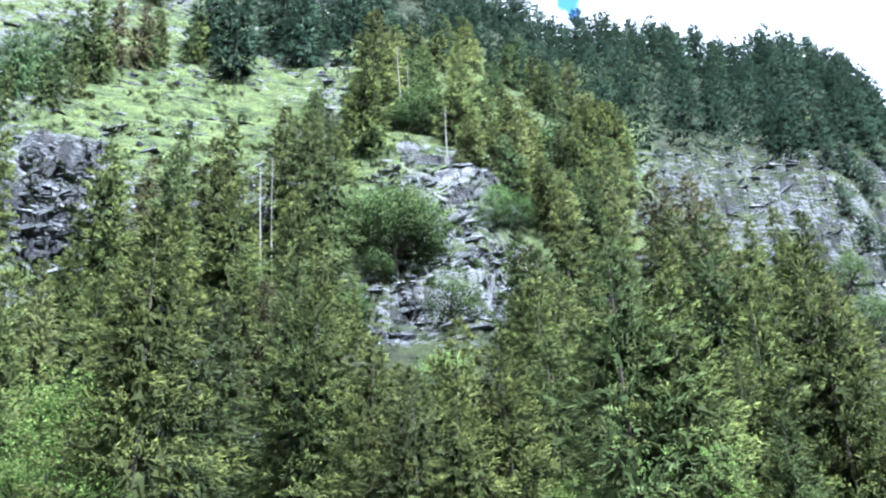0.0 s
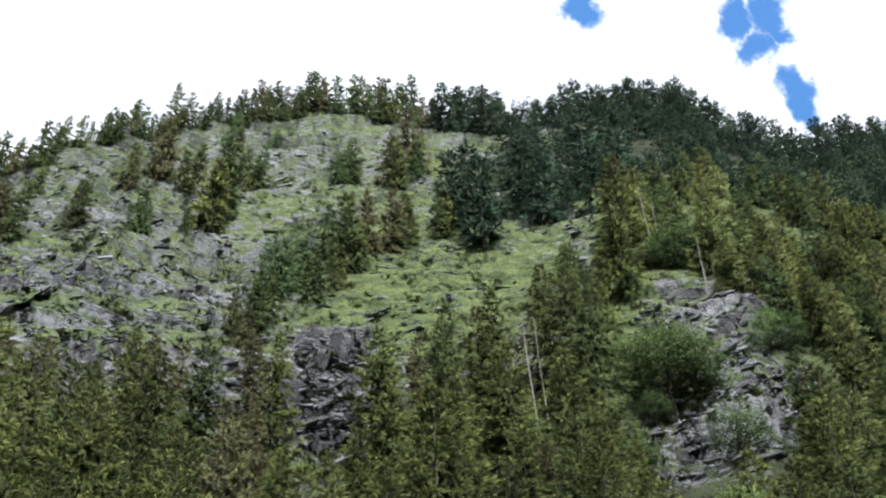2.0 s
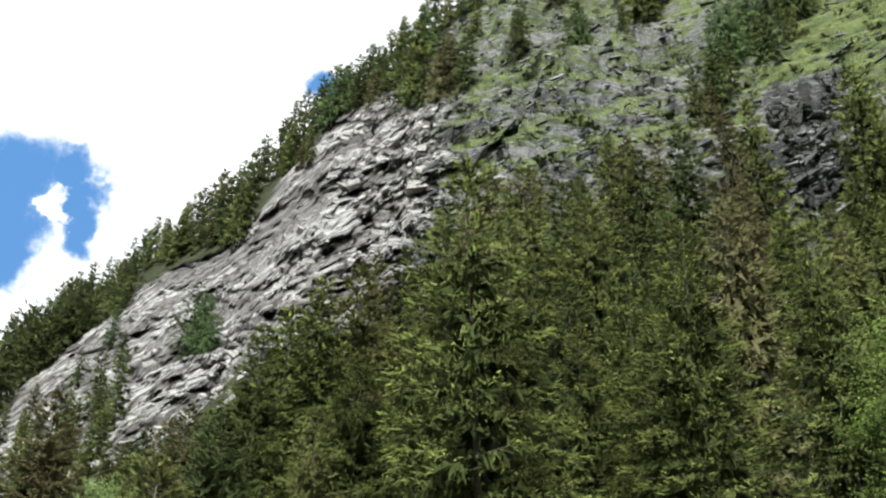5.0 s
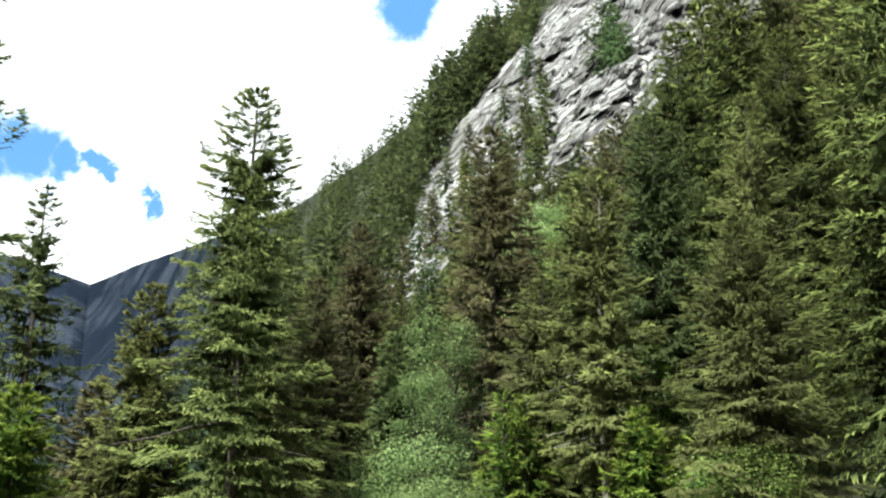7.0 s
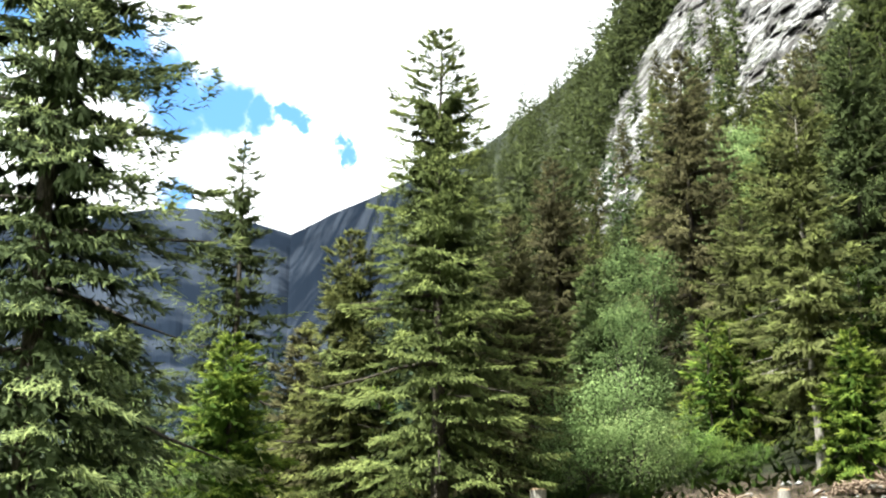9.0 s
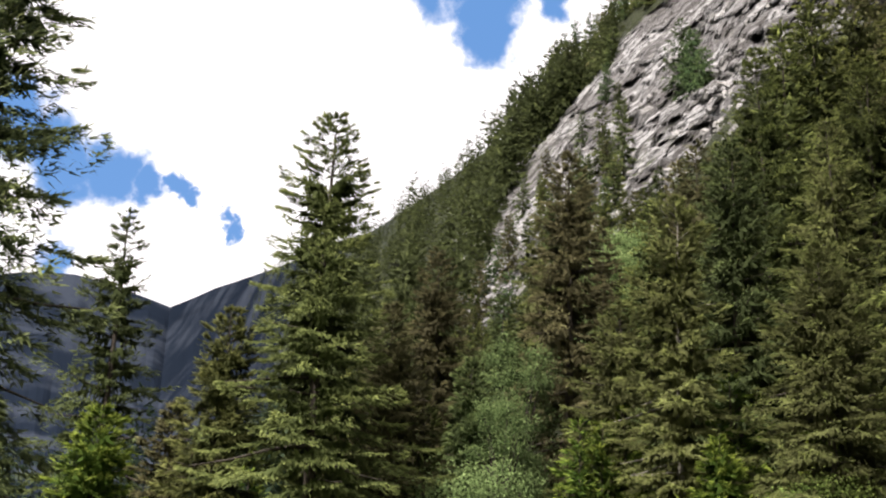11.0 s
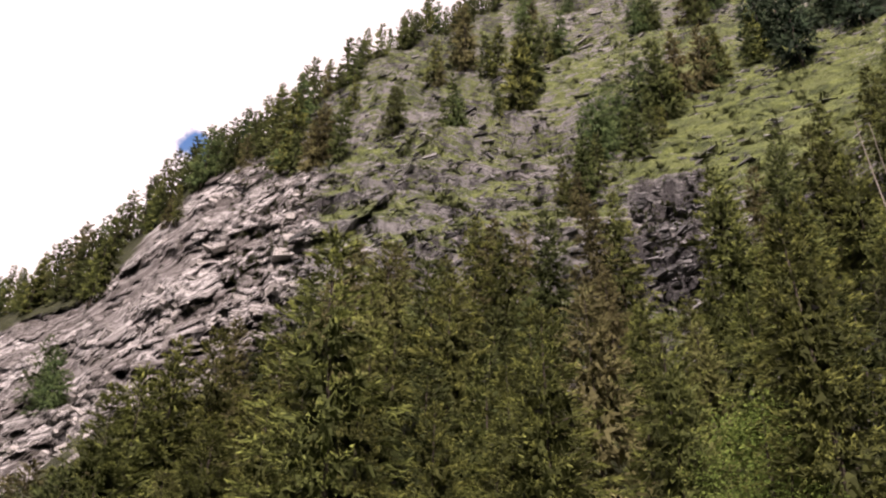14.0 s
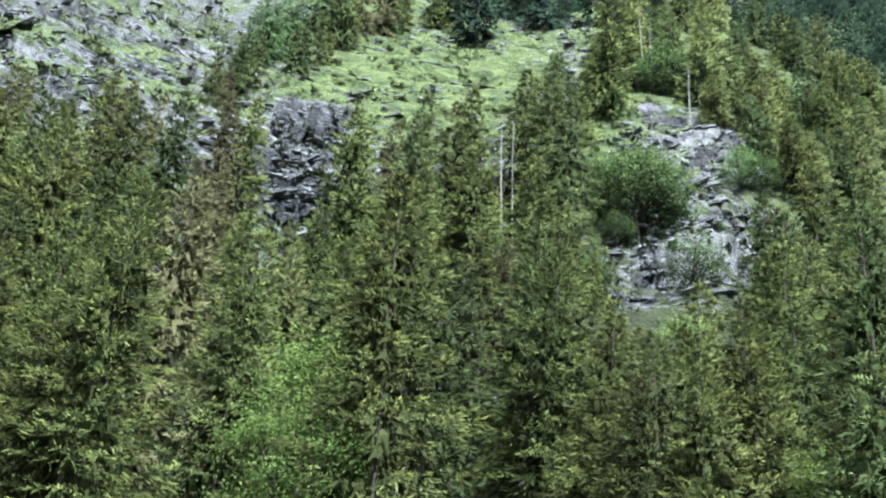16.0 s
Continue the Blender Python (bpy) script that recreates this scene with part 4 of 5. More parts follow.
slope_stand(((10.9, 31.2, 32.9), (11.6, 31.7, 33.4), (11.8, 31.9, 33.4), (12.8, 32.2, 34.7), (13.3, 32.3, 34.0), (14.0, 32.6, 35.0), (14.6, 33.1, 35.7), (15.5, 33.6, 36.2), (16.9, 36.3, 38.4), (17.4, 36.5, 38.1), (18.0, 36.8, 38.2),
             (19.2, 38.7, 40.8), (20.1, 39.7, 41.0), (8.0, 28.6, 30.7), (8.5, 28.9, 30.7), (9.8, 29.4, 31.6), (6.5, 28.0, 29.0), (9.0, 29.4, 30.5)), name="ridge_conifer", label="slim spruce standing out on the skyline ridge", group="conifers of the ridge")
# on the lower crag
for q in range(30):
    a = rng.uniform(4.2, 15.0)
    tip = float(np.interp(a, [4, 6, 7.5, 9.2, 12, 15], [18.5, 22.0, 25.2, 25.2, 25.4, 27.0])) - 3.5 * rng.random()
    e = tip - rng.uniform(2.6, 4.2)
    slope_tree(a, e, range_at(a, e) * (math.tan(radians(tip)) - math.tan(radians(e))), name="crag_spruce", label="slim spruce rooted in the foot of the crag", group="spruces of the crag")
for q in range(34):
    a = rng.uniform(3.6, 11.0)
    lo, hi = float(np.interp(a, *CRAG_FOOT)), float(np.interp(a, CRAG_LEFT[1], CRAG_LEFT[0])) - 1.6
    slope_tree(a, lo + (hi - lo) * rng.random() ** 1.3, rng.uniform(8, 13), name="crag_spruce", label="slim spruce rooted in a ledge of the crag", group="spruces of the crag")
# along the ridge
for az in np.concatenate([np.arange(5.6, 24.0, 0.42), np.arange(24.0, 50.0, 0.44), np.arange(50.0, 88.8, 0.42)]):
    a = az + rng.normal(0, 0.15)
    e = float(np.interp(a, *RIDGE_EL)) - abs(rng.normal(0.1, 0.25))
    tip = float(np.interp(a, *SKYLINE)) + 0.12 - abs(rng.normal(0, 0.42))
    H = range_at(a, e) * (math.tan(radians(tip)) - math.tan(radians(e))) + 0.9
    if H > 4:
        slope_tree(a, e, H, name="ridge_conifer", label="small conifer on the skyline ridge", group="conifers of the ridge", kits=dark if a > 49 else small)


def woods(name, label, seed, spots, quads=(36, 5), size=1.05, mat=DUSKY, rad=1.9):
    """Many distant conifers as one mass."""
    rng = np.random.default_rng(seed)
    shapes = []
    for k in range(6):
        v, f, t, b, lob = spruce_crown(rng, 12.0, rad + 0.18 * k, quads[0], quads[1], size, 0.02, 0.3, 0.15, 0.6)
        shapes.append((v, f, t, lob))
    vs, fs, ts, ls, n = [], [], [], [], 0
    for az, r, H in spots:
        v, f, t, lob = shapes[int(rng.integers(6))]
        a = rng.uniform(0, 6.28)
        c, s_ = math.cos(a), math.sin(a)
        ls.append(np.stack([lob[:, 0] * c - lob[:, 1] * s_, lob[:, 0] * s_ + lob[:, 1] * c, lob[:, 2]], 1))
        k = H / 12.0
        p = spot(az, r, 0.8)
        vs.append(np.stack([v[:, 0] * c - v[:, 1] * s_, v[:, 0] * s_ + v[:, 1] * c, v[:, 2]], 1) * k + np.array(p))
        fs.append(f + n), ts.append(np.clip(t * rng.uniform(0.5, 1.1), 0, 1))
        n += len(v)
    me = fill_mesh(name, np.concatenate(vs), np.concatenate(fs), mat)
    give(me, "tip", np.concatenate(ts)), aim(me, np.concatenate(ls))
    return tagged(new(name, me), label, "forest", kind="stuff")


def scatter(number, az0, az1, low, high, h0, h1, seed):
    """Spots between two elevation lines, evenly spread over the slope as it is seen."""
    rng = np.random.default_rng(seed)
    out = []
    for k in range(number):
        az = rng.uniform(az0, az1)
        lo, hi = low(az), high(az)
        if hi > lo:
            thick = float(fbm(np.array([az * 0.9]), np.array([float(seed)]), 2, seed)[0])
            out.append((az, range_at(az, rng.uniform(lo, hi)), rng.uniform(h0, h1) * (0.55 + 0.9 * thick)))
    return out


ridge = lambda az: float(np.interp(az, *RIDGE_EL)) - 0.1
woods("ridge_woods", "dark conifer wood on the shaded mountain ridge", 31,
      scatter(400, 53, 91, lambda a: float(np.interp(a, [49, 52, 58, 60, 66, 72, 76, 91], [46.0, 45.0, 44.6, 44.8, 45.2, 42.4, 41.6, 39.8])), ridge, 13, 20, 32), quads=(38, 9), size=0.72, mat=SHADED, rad=2.2)
slope_stand(((62.5, 45.2, 47.0), (64.2, 45.4, 47.3), (65.6, 45.4, 47.4), (67.4, 43.6, 45.5), (68.8, 44.7, 46.7), (70.1, 43.6, 45.8), (71.5, 43.2, 45.5), (72.7, 42.0, 44.1), (73.7, 41.4, 43.6), (66.4, 43.0, 45.0), (69.5, 41.6, 43.7),
             (70.7, 41.0, 43.2), (71.7, 40.5, 42.7), (66.2, 41.2, 43.2), (67.5, 41.0, 43.0), (68.8, 40.2, 42.2), (70.1, 39.4, 41.5), (71.3, 39.0, 41.0), (72.9, 39.6, 41.7), (74.2, 40.0, 42.1), (59.4, 43.0, 44.7), (58.3, 41.6, 43.4), (57.1, 41.0, 42.8), (60.6, 41.3, 43.1)),
            broad, name="rib_spruce", label="green spruce on the wooded rocky rib", group="spruces of the rib")
for az, r, H in scatter(46, 57, 75, lambda a: float(np.interp(a, [57, 60, 61, 68, 69, 74], [39.5, 39.5, 41.6, 42.2, 37, 37.5])), lambda a: float(np.interp(a, [57, 62.5, 67.5, 74], [42.8, 45.4, 45.0, 41.5])), 11, 17, 34):
    tr, cr = broad[int(rng.integers(len(broad)))]
    tree("rib_spruce", tr, cr, spot(az, r, 0.9), rng.uniform(0, 360), H / 12.0, "green spruce on the wooded rocky rib", "spruce tree", "spruces of the rib", (rng.normal(0, 2), rng.normal(0, 2)))
woods("valley_woods", "dark distant conifer wood on the mountain flank", 35,
      scatter(480, -5.5, 10.5, lambda a: float(np.interp(a, [-5.5, -3, 3, 4, 6, 9, 14], [10.5, 11, 14.5, 19.6, 24.8, 28.4, 32.2])), lambda a: ridge(a) - 0.5 * float(step(a, 4, 7)), 14, 23, 36) + scatter(320, -6, 5, lambda a: ridge(a) - 2.6, ridge, 11, 18, 39), quads=(30, 7), size=0.85, rad=1.9, mat=DUSKY)


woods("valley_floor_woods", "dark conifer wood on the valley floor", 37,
      scatter(170, -26, -4, lambda a: 8.0, lambda a: 11.5, 7, 12, 38), quads=(34, 7), size=0.8, mat=SHADED)


# ---- broadleaved trees and shrubs ----
def leafy_kit(seed, H, rad, clumps, leaves, size, mat, low=0.15):
    rng = np.random.default_rng(seed)
    th, ph = rng.uniform(0, 6.283, clumps), rng.uniform(-0.85, 1.0, clumps)
    rr = rng.uniform(0.35, 1.0, clumps) ** 0.5
    mid, half = H * (0.5 + low / 2), H * (0.5 - low / 2)
    c = np.stack([rad * rr * np.cos(th) * np.sqrt(1 - np.clip(ph, -1, 1) ** 2 * 0.85), rad * rr * np.sin(th) * np.sqrt(1 - np.clip(ph, -1, 1) ** 2 * 0.85), mid + half * ph * (0.7 + 0.3 * rr)], 1)
    b = np.repeat(np.arange(clumps), leaves)
    off = rng.normal(0, 1, (len(b), 3)) * np.array([0.17, 0.17, 0.11]) * rad
    base = c[b] + off
    d = unit(off + rng.normal(0, 0.6, off.shape) * 0.1 * rad) + rng.normal(0, 0.35, off.shape)
    d[:, 2] -= 0.25
    ln = size * rng.uniform(0.6, 1.3, len(b))
    # clump tops paler, undersides darker: light from above put into the leaf colour
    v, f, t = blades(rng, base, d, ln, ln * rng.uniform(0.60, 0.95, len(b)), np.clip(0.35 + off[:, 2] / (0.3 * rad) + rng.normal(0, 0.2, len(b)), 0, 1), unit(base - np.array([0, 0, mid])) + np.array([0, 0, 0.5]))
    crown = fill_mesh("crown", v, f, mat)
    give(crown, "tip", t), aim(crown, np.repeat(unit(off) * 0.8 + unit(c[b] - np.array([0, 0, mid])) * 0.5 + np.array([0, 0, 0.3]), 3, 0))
    pieces = []
    zz = np.linspace(0, 1, 6)
    pieces.append(tube(np.stack([0.05 * np.sin(zz * 4) * rad, 0.05 * np.cos(zz * 3) * rad, -0.5 + zz * (mid + 0.5)], 1), 0.022 * H * (1.15 - zz), 7))
    for k in range(0, clumps, max(1, clumps // 14)):
        u = np.linspace(0, 1, 5)[:, None]
        start = np.array([0, 0, mid * rng.uniform(0.35, 0.8)])
        pieces.append(tube(start * (1 - u) + c[k] * u + np.array([0, 0, 0.12 * H]) * u * (1 - u), 0.011 * H * (1.15 - u[:, 0]), 5))
    return fill_mesh("trunk", *join(pieces), BARK, True), crown


ash = [leafy_kit(300 + k, 10.0, 2.2, 90, 190, 0.095, LEAVES, 0.1) for k in range(3)]
far_ash = [leafy_kit(305 + k, 10.0, 4.2, 76, 62, 0.30, ALDER, 0.02) for k in range(3)]
tall_willow = [leafy_kit(316 + k, 10.0, 2.1, 110, 150, 0.12, WILLOW, 0.02) for k in range(2)]
bush = [leafy_kit(310 + k, 4.0, 2.6, 64, 120, 0.085, WILLOW, 0.0) for k in range(2)]
green = [leafy_kit(320 + k, 5.0, 2.6, 56, 84, 0.17, LEAVES, 0.0) for k in range(2)]


def leafy(kits, name, az, r, tip_el, H0, label, group):
    H = height_for(az, r, tip_el)
    tr, cr = kits[int(rng.integers(len(kits)))]
    return tree(name, tr, cr, spot(az, r), rng.uniform(0, 360), H / H0, label, name.replace("_", " "), group)


for az, r, tip in ((65.4, 92, 33.0), (62.5, 84, 31.4), (48.4, 54, 29.7), (77.2, 60, 29.4), (72.0, 58, 27.8)):
    leafy(ash, "broadleaf_tree", az, r, tip, 10.0, "bright green broadleaf tree among the dark spruces", "broadleaved trees of the wood")
for az, el, H in ((62.3, 36.6, 13), (60.7, 37.4, 9), (63.5, 36.9, 10), (61.6, 38.0, 8), (62.9, 37.9, 9), (67.6, 38.2, 7), (65.4, 34.2, 7.5), (61.3, 36.0, 5), (63.3, 42.6, 12), (62.5, 42.6, 8), (61.7, 42.5, 6), (59.7, 43.1, 7), (68.8, 38.2, 6), (85.5, 34.8, 6), (86.3, 32.4, 7), (64.3, 37.6, 4), (55.2, 34.8, 7), (57.3, 35.8, 6), (60.3, 33.8, 5), (53.6, 35.2, 4)):
    tr, cr = far_ash[int(rng.integers(3))]
    tree("broadleaf_tree", tr, cr, spot(az, range_at(az, el)), rng.uniform(0, 360), H / 10.0, "green broadleaf tree on the rocky rib", "broadleaf tree", "broadleaved trees of the rib")
for az, r, tip in ((6.0, 66, 17.8), (5.4, 58, 15.4), (5.9, 60, 14.0), (11.2, 96, 22.6), (10.4, 92, 21.6)):
    leafy(tall_willow, "willow_shrub", az, r, tip, 10.0, "tall pale grey-green willow in the gully", "willow shrubs of the gully")
for az, r, tip in ((4.6, 49, 12.3), (3.6, 48, 10.9), (2.8, 48, 10.2), (6.6, 50, 10.8), (5.6, 47.5, 10.6), (-13.8, 46, 8.6), (-15.2, 44, 8.3), (-12.6, 43, 8.6), (1.4, 50, 9.4)):
    leafy(bush, "willow_shrub", az, r, tip, 4.0, "pale grey-green willow shrub in the gully", "willow shrubs of the gully")
for az, r, tip in ((16.2, 47, 10.6), (17.6, 46, 11.4), (8.2, 52, 10.0), (9.4, 50, 9.6), (15.0, 50, 9.8), (19.0, 45, 12.0), (6.2, 50, 9.0), (10.6, 51, 9.4), (18.2, 42, 9.6)):
    leafy(green, "green_shrub", az, r, tip, 5.0, "fresh green leafy shrub at the clearing's edge", "shrubs of the clearing")


# ---- dead trees ----
def snag(seed, foot, tip, label, thick=0.13):
    """A bare trunk from its foot to its tip, each by azimuth and elevation, leaning as it stands."""
    rng = np.random.default_rng(seed)
    r = range_at(*foot) * 0.94
    base = spot(foot[0], r, 0.3)
    top = Vector((0, 0, EYE)) + toward(*tip) * (r / math.cos(radians(tip[1])))
    up = top - base
    H = up.length
    t = new("dead_tree")
    t.matrix_world = Matrix.Translation(base) @ up.to_track_quat("Z", "Y").to_matrix().to_4x4()
    zz = np.linspace(0, 1, 9)
    path = np.stack([0.12 * np.sin(zz * 5), 0.12 * np.cos(zz * 4), zz * H - 0.3], 1)
    part("trunk", fill_mesh("trunk", *tube(path, thick * (1.15 - 0.8 * zz), 7), DEADWOOD, True), t)
    for k in range(20):
        h, a, L = H * rng.uniform(0.35, 0.97), rng.uniform(0, 6.28), rng.uniform(0.4, 1.3)
        u = np.linspace(0, 1, 4)
        p = np.stack([np.cos(a) * L * u, np.sin(a) * L * u, h - 0.25 * L * u ** 2], 1)
        part("branch", fill_mesh("branch", *tube(p, 0.04 * (1.1 - u), 4), DEADWOOD, True), t)
    tagged(t, label, "dead tree", "dead trees of the slope")


snag(1, (55.4, 37.0), (54.4, 41.0), "bleached dead trunk with broken branch stubs", 0.13)
snag(2, (55.9, 38.1), (55.1, 40.8), "bleached dead trunk with broken branch stubs", 0.11)
snag(3, (61.9, 44.1), (61.4, 46.0), "thin bleached dead trunk above the rib")
snag(4, (62.4, 44.0), (62.1, 45.4), "thin bleached dead trunk above the rib", 0.10)
snag(5, (64.7, 42.3), (64.5, 43.7), "pale dead trunk above the rock patch")


# ---- slabs and blocks of the slopes ----
def slabs(name, label, seed, number, az0, az1, low, high, s0, s1, mat, category="rock slabs", lumpy=0.5, chunk=1.0, long=1.0):
    """Split slabs lying along the bedding, as one mass."""
    rng = np.random.default_rng(seed)
    az = rng.uniform(az0, az1, number)
    lo, hi = np.interp(az, *low), np.interp(az, *high)
    el = lo + (hi - lo) * rng.random(number)
    field = fbm(az * 0.8 + 3, (el - az * (0.16 + 0.3 * step(-az, -38, -24))) * 3.6, 3, seed)
    thin = 0.16 * inside(az, el, 43, 57, 40.3, 43.6, 0.8)
    keep = (hi > lo) & (hollows(az, el) < 7.0) & (field - thin > lumpy + rng.normal(0, 0.05, number))
    az, el = az[keep], el[keep]
    r = np.array([range_at(a, e) for a, e in zip(az, el)])
    z, push, *_ = relief(az, r)
    k = 1 - np.clip(push, -13, 13) / np.hypot(r, z - EYE)
    a = np.radians(az)
    c = np.stack([r * k * np.sin(a), r * k * np.cos(a), EYE + (z - EYE) * k], 1)
    n = len(az)
    box = np.array([[x, y, h] for h in (-1, 1) for x, y in ((-1, -1), (1, -1), (1, 1), (-1, 1))], float) * 0.5
    v = box[None] + rng.uniform(-0.16, 0.16, (n, 8, 3))
    v[:, 4:, :2] *= rng.uniform(0.55, 0.95, (n, 1, 1))
    size = s0 * (s1 / s0) ** rng.random(n) ** 2.2
    v *= np.stack([size * rng.uniform(0.9, 2.0, n) * long, size * rng.uniform(0.7, 1.3, n), size * rng.uniform(0.25, 0.6, n) * chunk], 1)[:, None]
    c[:, 2] -= 0.22 * size
    tilt = 0.20 + 0.42 * step(-az, -38, -24) + rng.normal(0, 1, n) * np.where(az < 24, 0.45, 0.13)
    ct, st = np.cos(tilt), np.sin(tilt)
    x, zz = v[:, :, 0] * ct[:, None] - v[:, :, 2] * st[:, None], v[:, :, 0] * st[:, None] + v[:, :, 2] * ct[:, None]
    dip = rng.normal(0.35, 0.3, n)
    y = v[:, :, 1] * np.cos(dip)[:, None] - zz * np.sin(dip)[:, None]
    zz = v[:, :, 1] * np.sin(dip)[:, None] + zz * np.cos(dip)[:, None]
    turn = -a + rng.normal(0, 0.35, n)
    ca, sa = np.cos(turn)[:, None], np.sin(turn)[:, None]
    w3 = np.stack([x * ca - y * sa, x * sa + y * ca, zz], 2) + c[:, None]
    q = np.array([[0, 3, 2, 1], [4, 5, 6, 7], [0, 1, 5, 4], [1, 2, 6, 5], [2, 3, 7, 6], [3, 0, 4, 7]])
    f = (np.arange(n)[:, None, None] * 8 + q[None]).reshape(-1, 4)
    return tagged(new(name, fill_mesh(name, w3.reshape(-1, 3), f, mat)), label, category, kind="stuff")


slabs("meadow_slabs", "grey schist slabs strewn over the steep meadow", 51, 15000, 24, 59, ([22, 30, 40, 59], [33, 36, 37, 40]), ([22, 28, 34, 41, 59], [41.5, 44.5, 47, 48.6, 46]), 0.2, 1.5, SLAB, lumpy=0.50, chunk=0.75, long=1.35)
slabs("crag_blocks", "pale broken blocks on the bare crag", 52, 5200, 3.4, 24.5, ([3, 5, 12, 18, 24], [17, 18, 23, 28.5, 31]), ([3, 5, 7, 10, 12, 14, 17, 20, 24], [19.5, 23.8, 26, 29, 30.9, 31.6, 35.5, 38.6, 39.5]), 0.12, 1.9, STONE, "rock blocks", 0.50, 1.3, 1.0)
slabs("rib_slabs", "grey slabs on the rocky rib", 53, 2400, 60.6, 68.6, ([60, 69], [33.5, 34]), ([60, 64, 69], [41, 42.3, 40]), 0.2, 1.3, SLAB, lumpy=0.46, chunk=0.8, long=1.3)
slabs("right_slabs", "blue-grey slabs below the ridge wood", 54, 3400, 73, 91, ([73, 80, 91], [37, 36, 32]), ([73, 91], [42.3, 41]), 0.25, 1.3, SLAB, lumpy=0.45, chunk=0.7, long=1.8)
slabs("cliff_slabs", "dark slabs of the small cliff", 55, 480, 42.4, 46.3, ([42, 47], [35.3, 35.3]), ([42, 47], [40.2, 39.6]), 0.35, 1.4, SLAB, lumpy=0.38, chunk=0.75, long=1.3)


# ---- the clearing ----
def lump(rng, size, flat_=0.7, subdivisions=2):
    bm = bmesh.new()
    bmesh.ops.create_icosphere(bm, subdivisions=subdivisions, radius=size)
    for v in bm.verts:
        k = 1 + 0.35 * noise.noise(v.co * (1.4 / size) + Vector((size * 77, rng.uniform(0, 50), 0)))
        v.co *= k
        v.co.z *= flat_
    return bm


def finish(bm, name, mat, smooth=False):
    me = bpy.data.meshes.new(name)
    bm.to_mesh(me), bm.free()
    me.materials.append(mat)
    for p in me.polygons:
        p.use_smooth = smooth
    return me


stones = [finish(lump(np.random.default_rng(60 + k), 0.3, 0.65), "stone", STONE) for k in range(5)]
for k in range(46):
    az, r = rng.uniform(-1, 20), rng.uniform(41, 47)
    s = new("stone", stones[k % 5])
    s.matrix_world = Matrix.Translation(spot(az, r, 0.02)) @ Euler((0, 0, rng.uniform(0, 6))).to_matrix().to_4x4() @ Matrix.Scale(rng.uniform(0.25, 0.8), 4)
    tagged(s, "pale angular stone lying on the cleared ground", "stone", "stones of the clearing")


def stump(seed, az, r, tip_el, rad):
    rng = np.random.default_rng(seed)
    H = height_for(az, r, tip_el, 0.1)
    zz = np.linspace(0, 1, 6)
    t = new("tree_stump")
    t.matrix_world = Matrix.Translation(spot(az, r, 0.1))
    path = np.stack([0 * zz, 0 * zz, zz * H], 1)
    v, f = tube(path, rad * (1 + 0.5 * (1 - zz) ** 3), 12)
    part("trunk", fill_mesh("trunk", v, f, DEADWOOD, True), t)
    bm = bmesh.new()
    bmesh.ops.create_cone(bm, cap_ends=True, segments=12, radius1=rad * 0.99, radius2=rad * 0.93, depth=0.05)
    bmesh.ops.translate(bm, verts=bm.verts, vec=(0, 0, H + 0.02))
    part("cut_face", finish(bm, "cut_face", CUTWOOD), t, "pale sawn top")
    tagged(t, "weathered tree stump with a sawn top", "tree stump", "stumps of the clearing")


stump(1, 1.45, 43.5, 7.7, 0.26)
stump(2, 11.5, 43.5, 7.5, 0.20)
stump(3, 13.0, 44.5, 7.3, 0.18)


def brush(seed, az, r, half, H, number, label):
    """A heap of cut branches and roots."""
    rng = np.random.default_rng(seed)
    pieces = []
    for k in range(number):
        p = rng.normal(0, 0.5, 2) * half
        h = H * max(0.0, 1 - (p[0] ** 2 + p[1] ** 2) / (1.6 * half) ** 2) * rng.random()
        d = rng.normal(0, 1, 3) * np.array([1, 1, 0.45])
        d *= rng.uniform(0.25, 0.9) / np.linalg.norm(d)
        u = np.linspace(-0.5, 0.5, 4)[:, None]
        pieces.append(tube(np.array([p[0], p[1], h + 0.08]) + d * u + np.array([0, 0, 0.15]) * (0.25 - u ** 2), np.full(4, rng.uniform(0.012, 0.045)) * np.array([1, 0.9, 0.75, 0.5]), 4))
    ob = new("brush_pile", fill_mesh("brush_pile", *join(pieces), SLASH))
    ob.matrix_world = Matrix.Translation(spot(az, r, 0.2))
    bm = lump(rng, half * 0.8, H / half * 0.75, 3)
    core = part("earth_core", finish(bm, "earth_core", SOIL), ob, "brown earth under the cut branches")
    tagged(ob, label, "brush pile", "brush piles of the clearing", "stuff")


for k, (az, r, half, H, m) in enumerate(((16.6, 43, 1.7, 0.42, 420), (14.6, 44, 1.0, 0.25, 200), (18.6, 42, 1.8, 0.5, 380), (0.2, 43.2, 1.1, 0.2, 160), (5.2, 44, 1.2, 0.2, 150), (7.4, 44.2, 1.0, 0.18, 120), (9.6, 44.5, 1.0, 0.18, 110), (3.2, 44, 0.9, 0.18, 90))):
    brush(80 + k, az, r, half, H, m, "reddish-brown heap of cut branches and roots")


def log(seed, az, r, length, rad, turn, label):
    rng = np.random.default_rng(seed)
    u = np.linspace(0, 1, 7)
    path = np.stack([(u - 0.5) * length, 0.05 * np.sin(u * 6), rad + 0.04 * np.sin(u * 9)], 1)
    ob = new("log", fill_mesh("log", *tube(path, rad * (1.05 - 0.25 * u), 9), DEADWOOD, True))
    ob.matrix_world = Matrix.Translation(spot(az, r, 0.05)) @ Euler((0, 0, radians(turn))).to_matrix().to_4x4()
    tagged(ob, label, "log", "logs of the clearing")


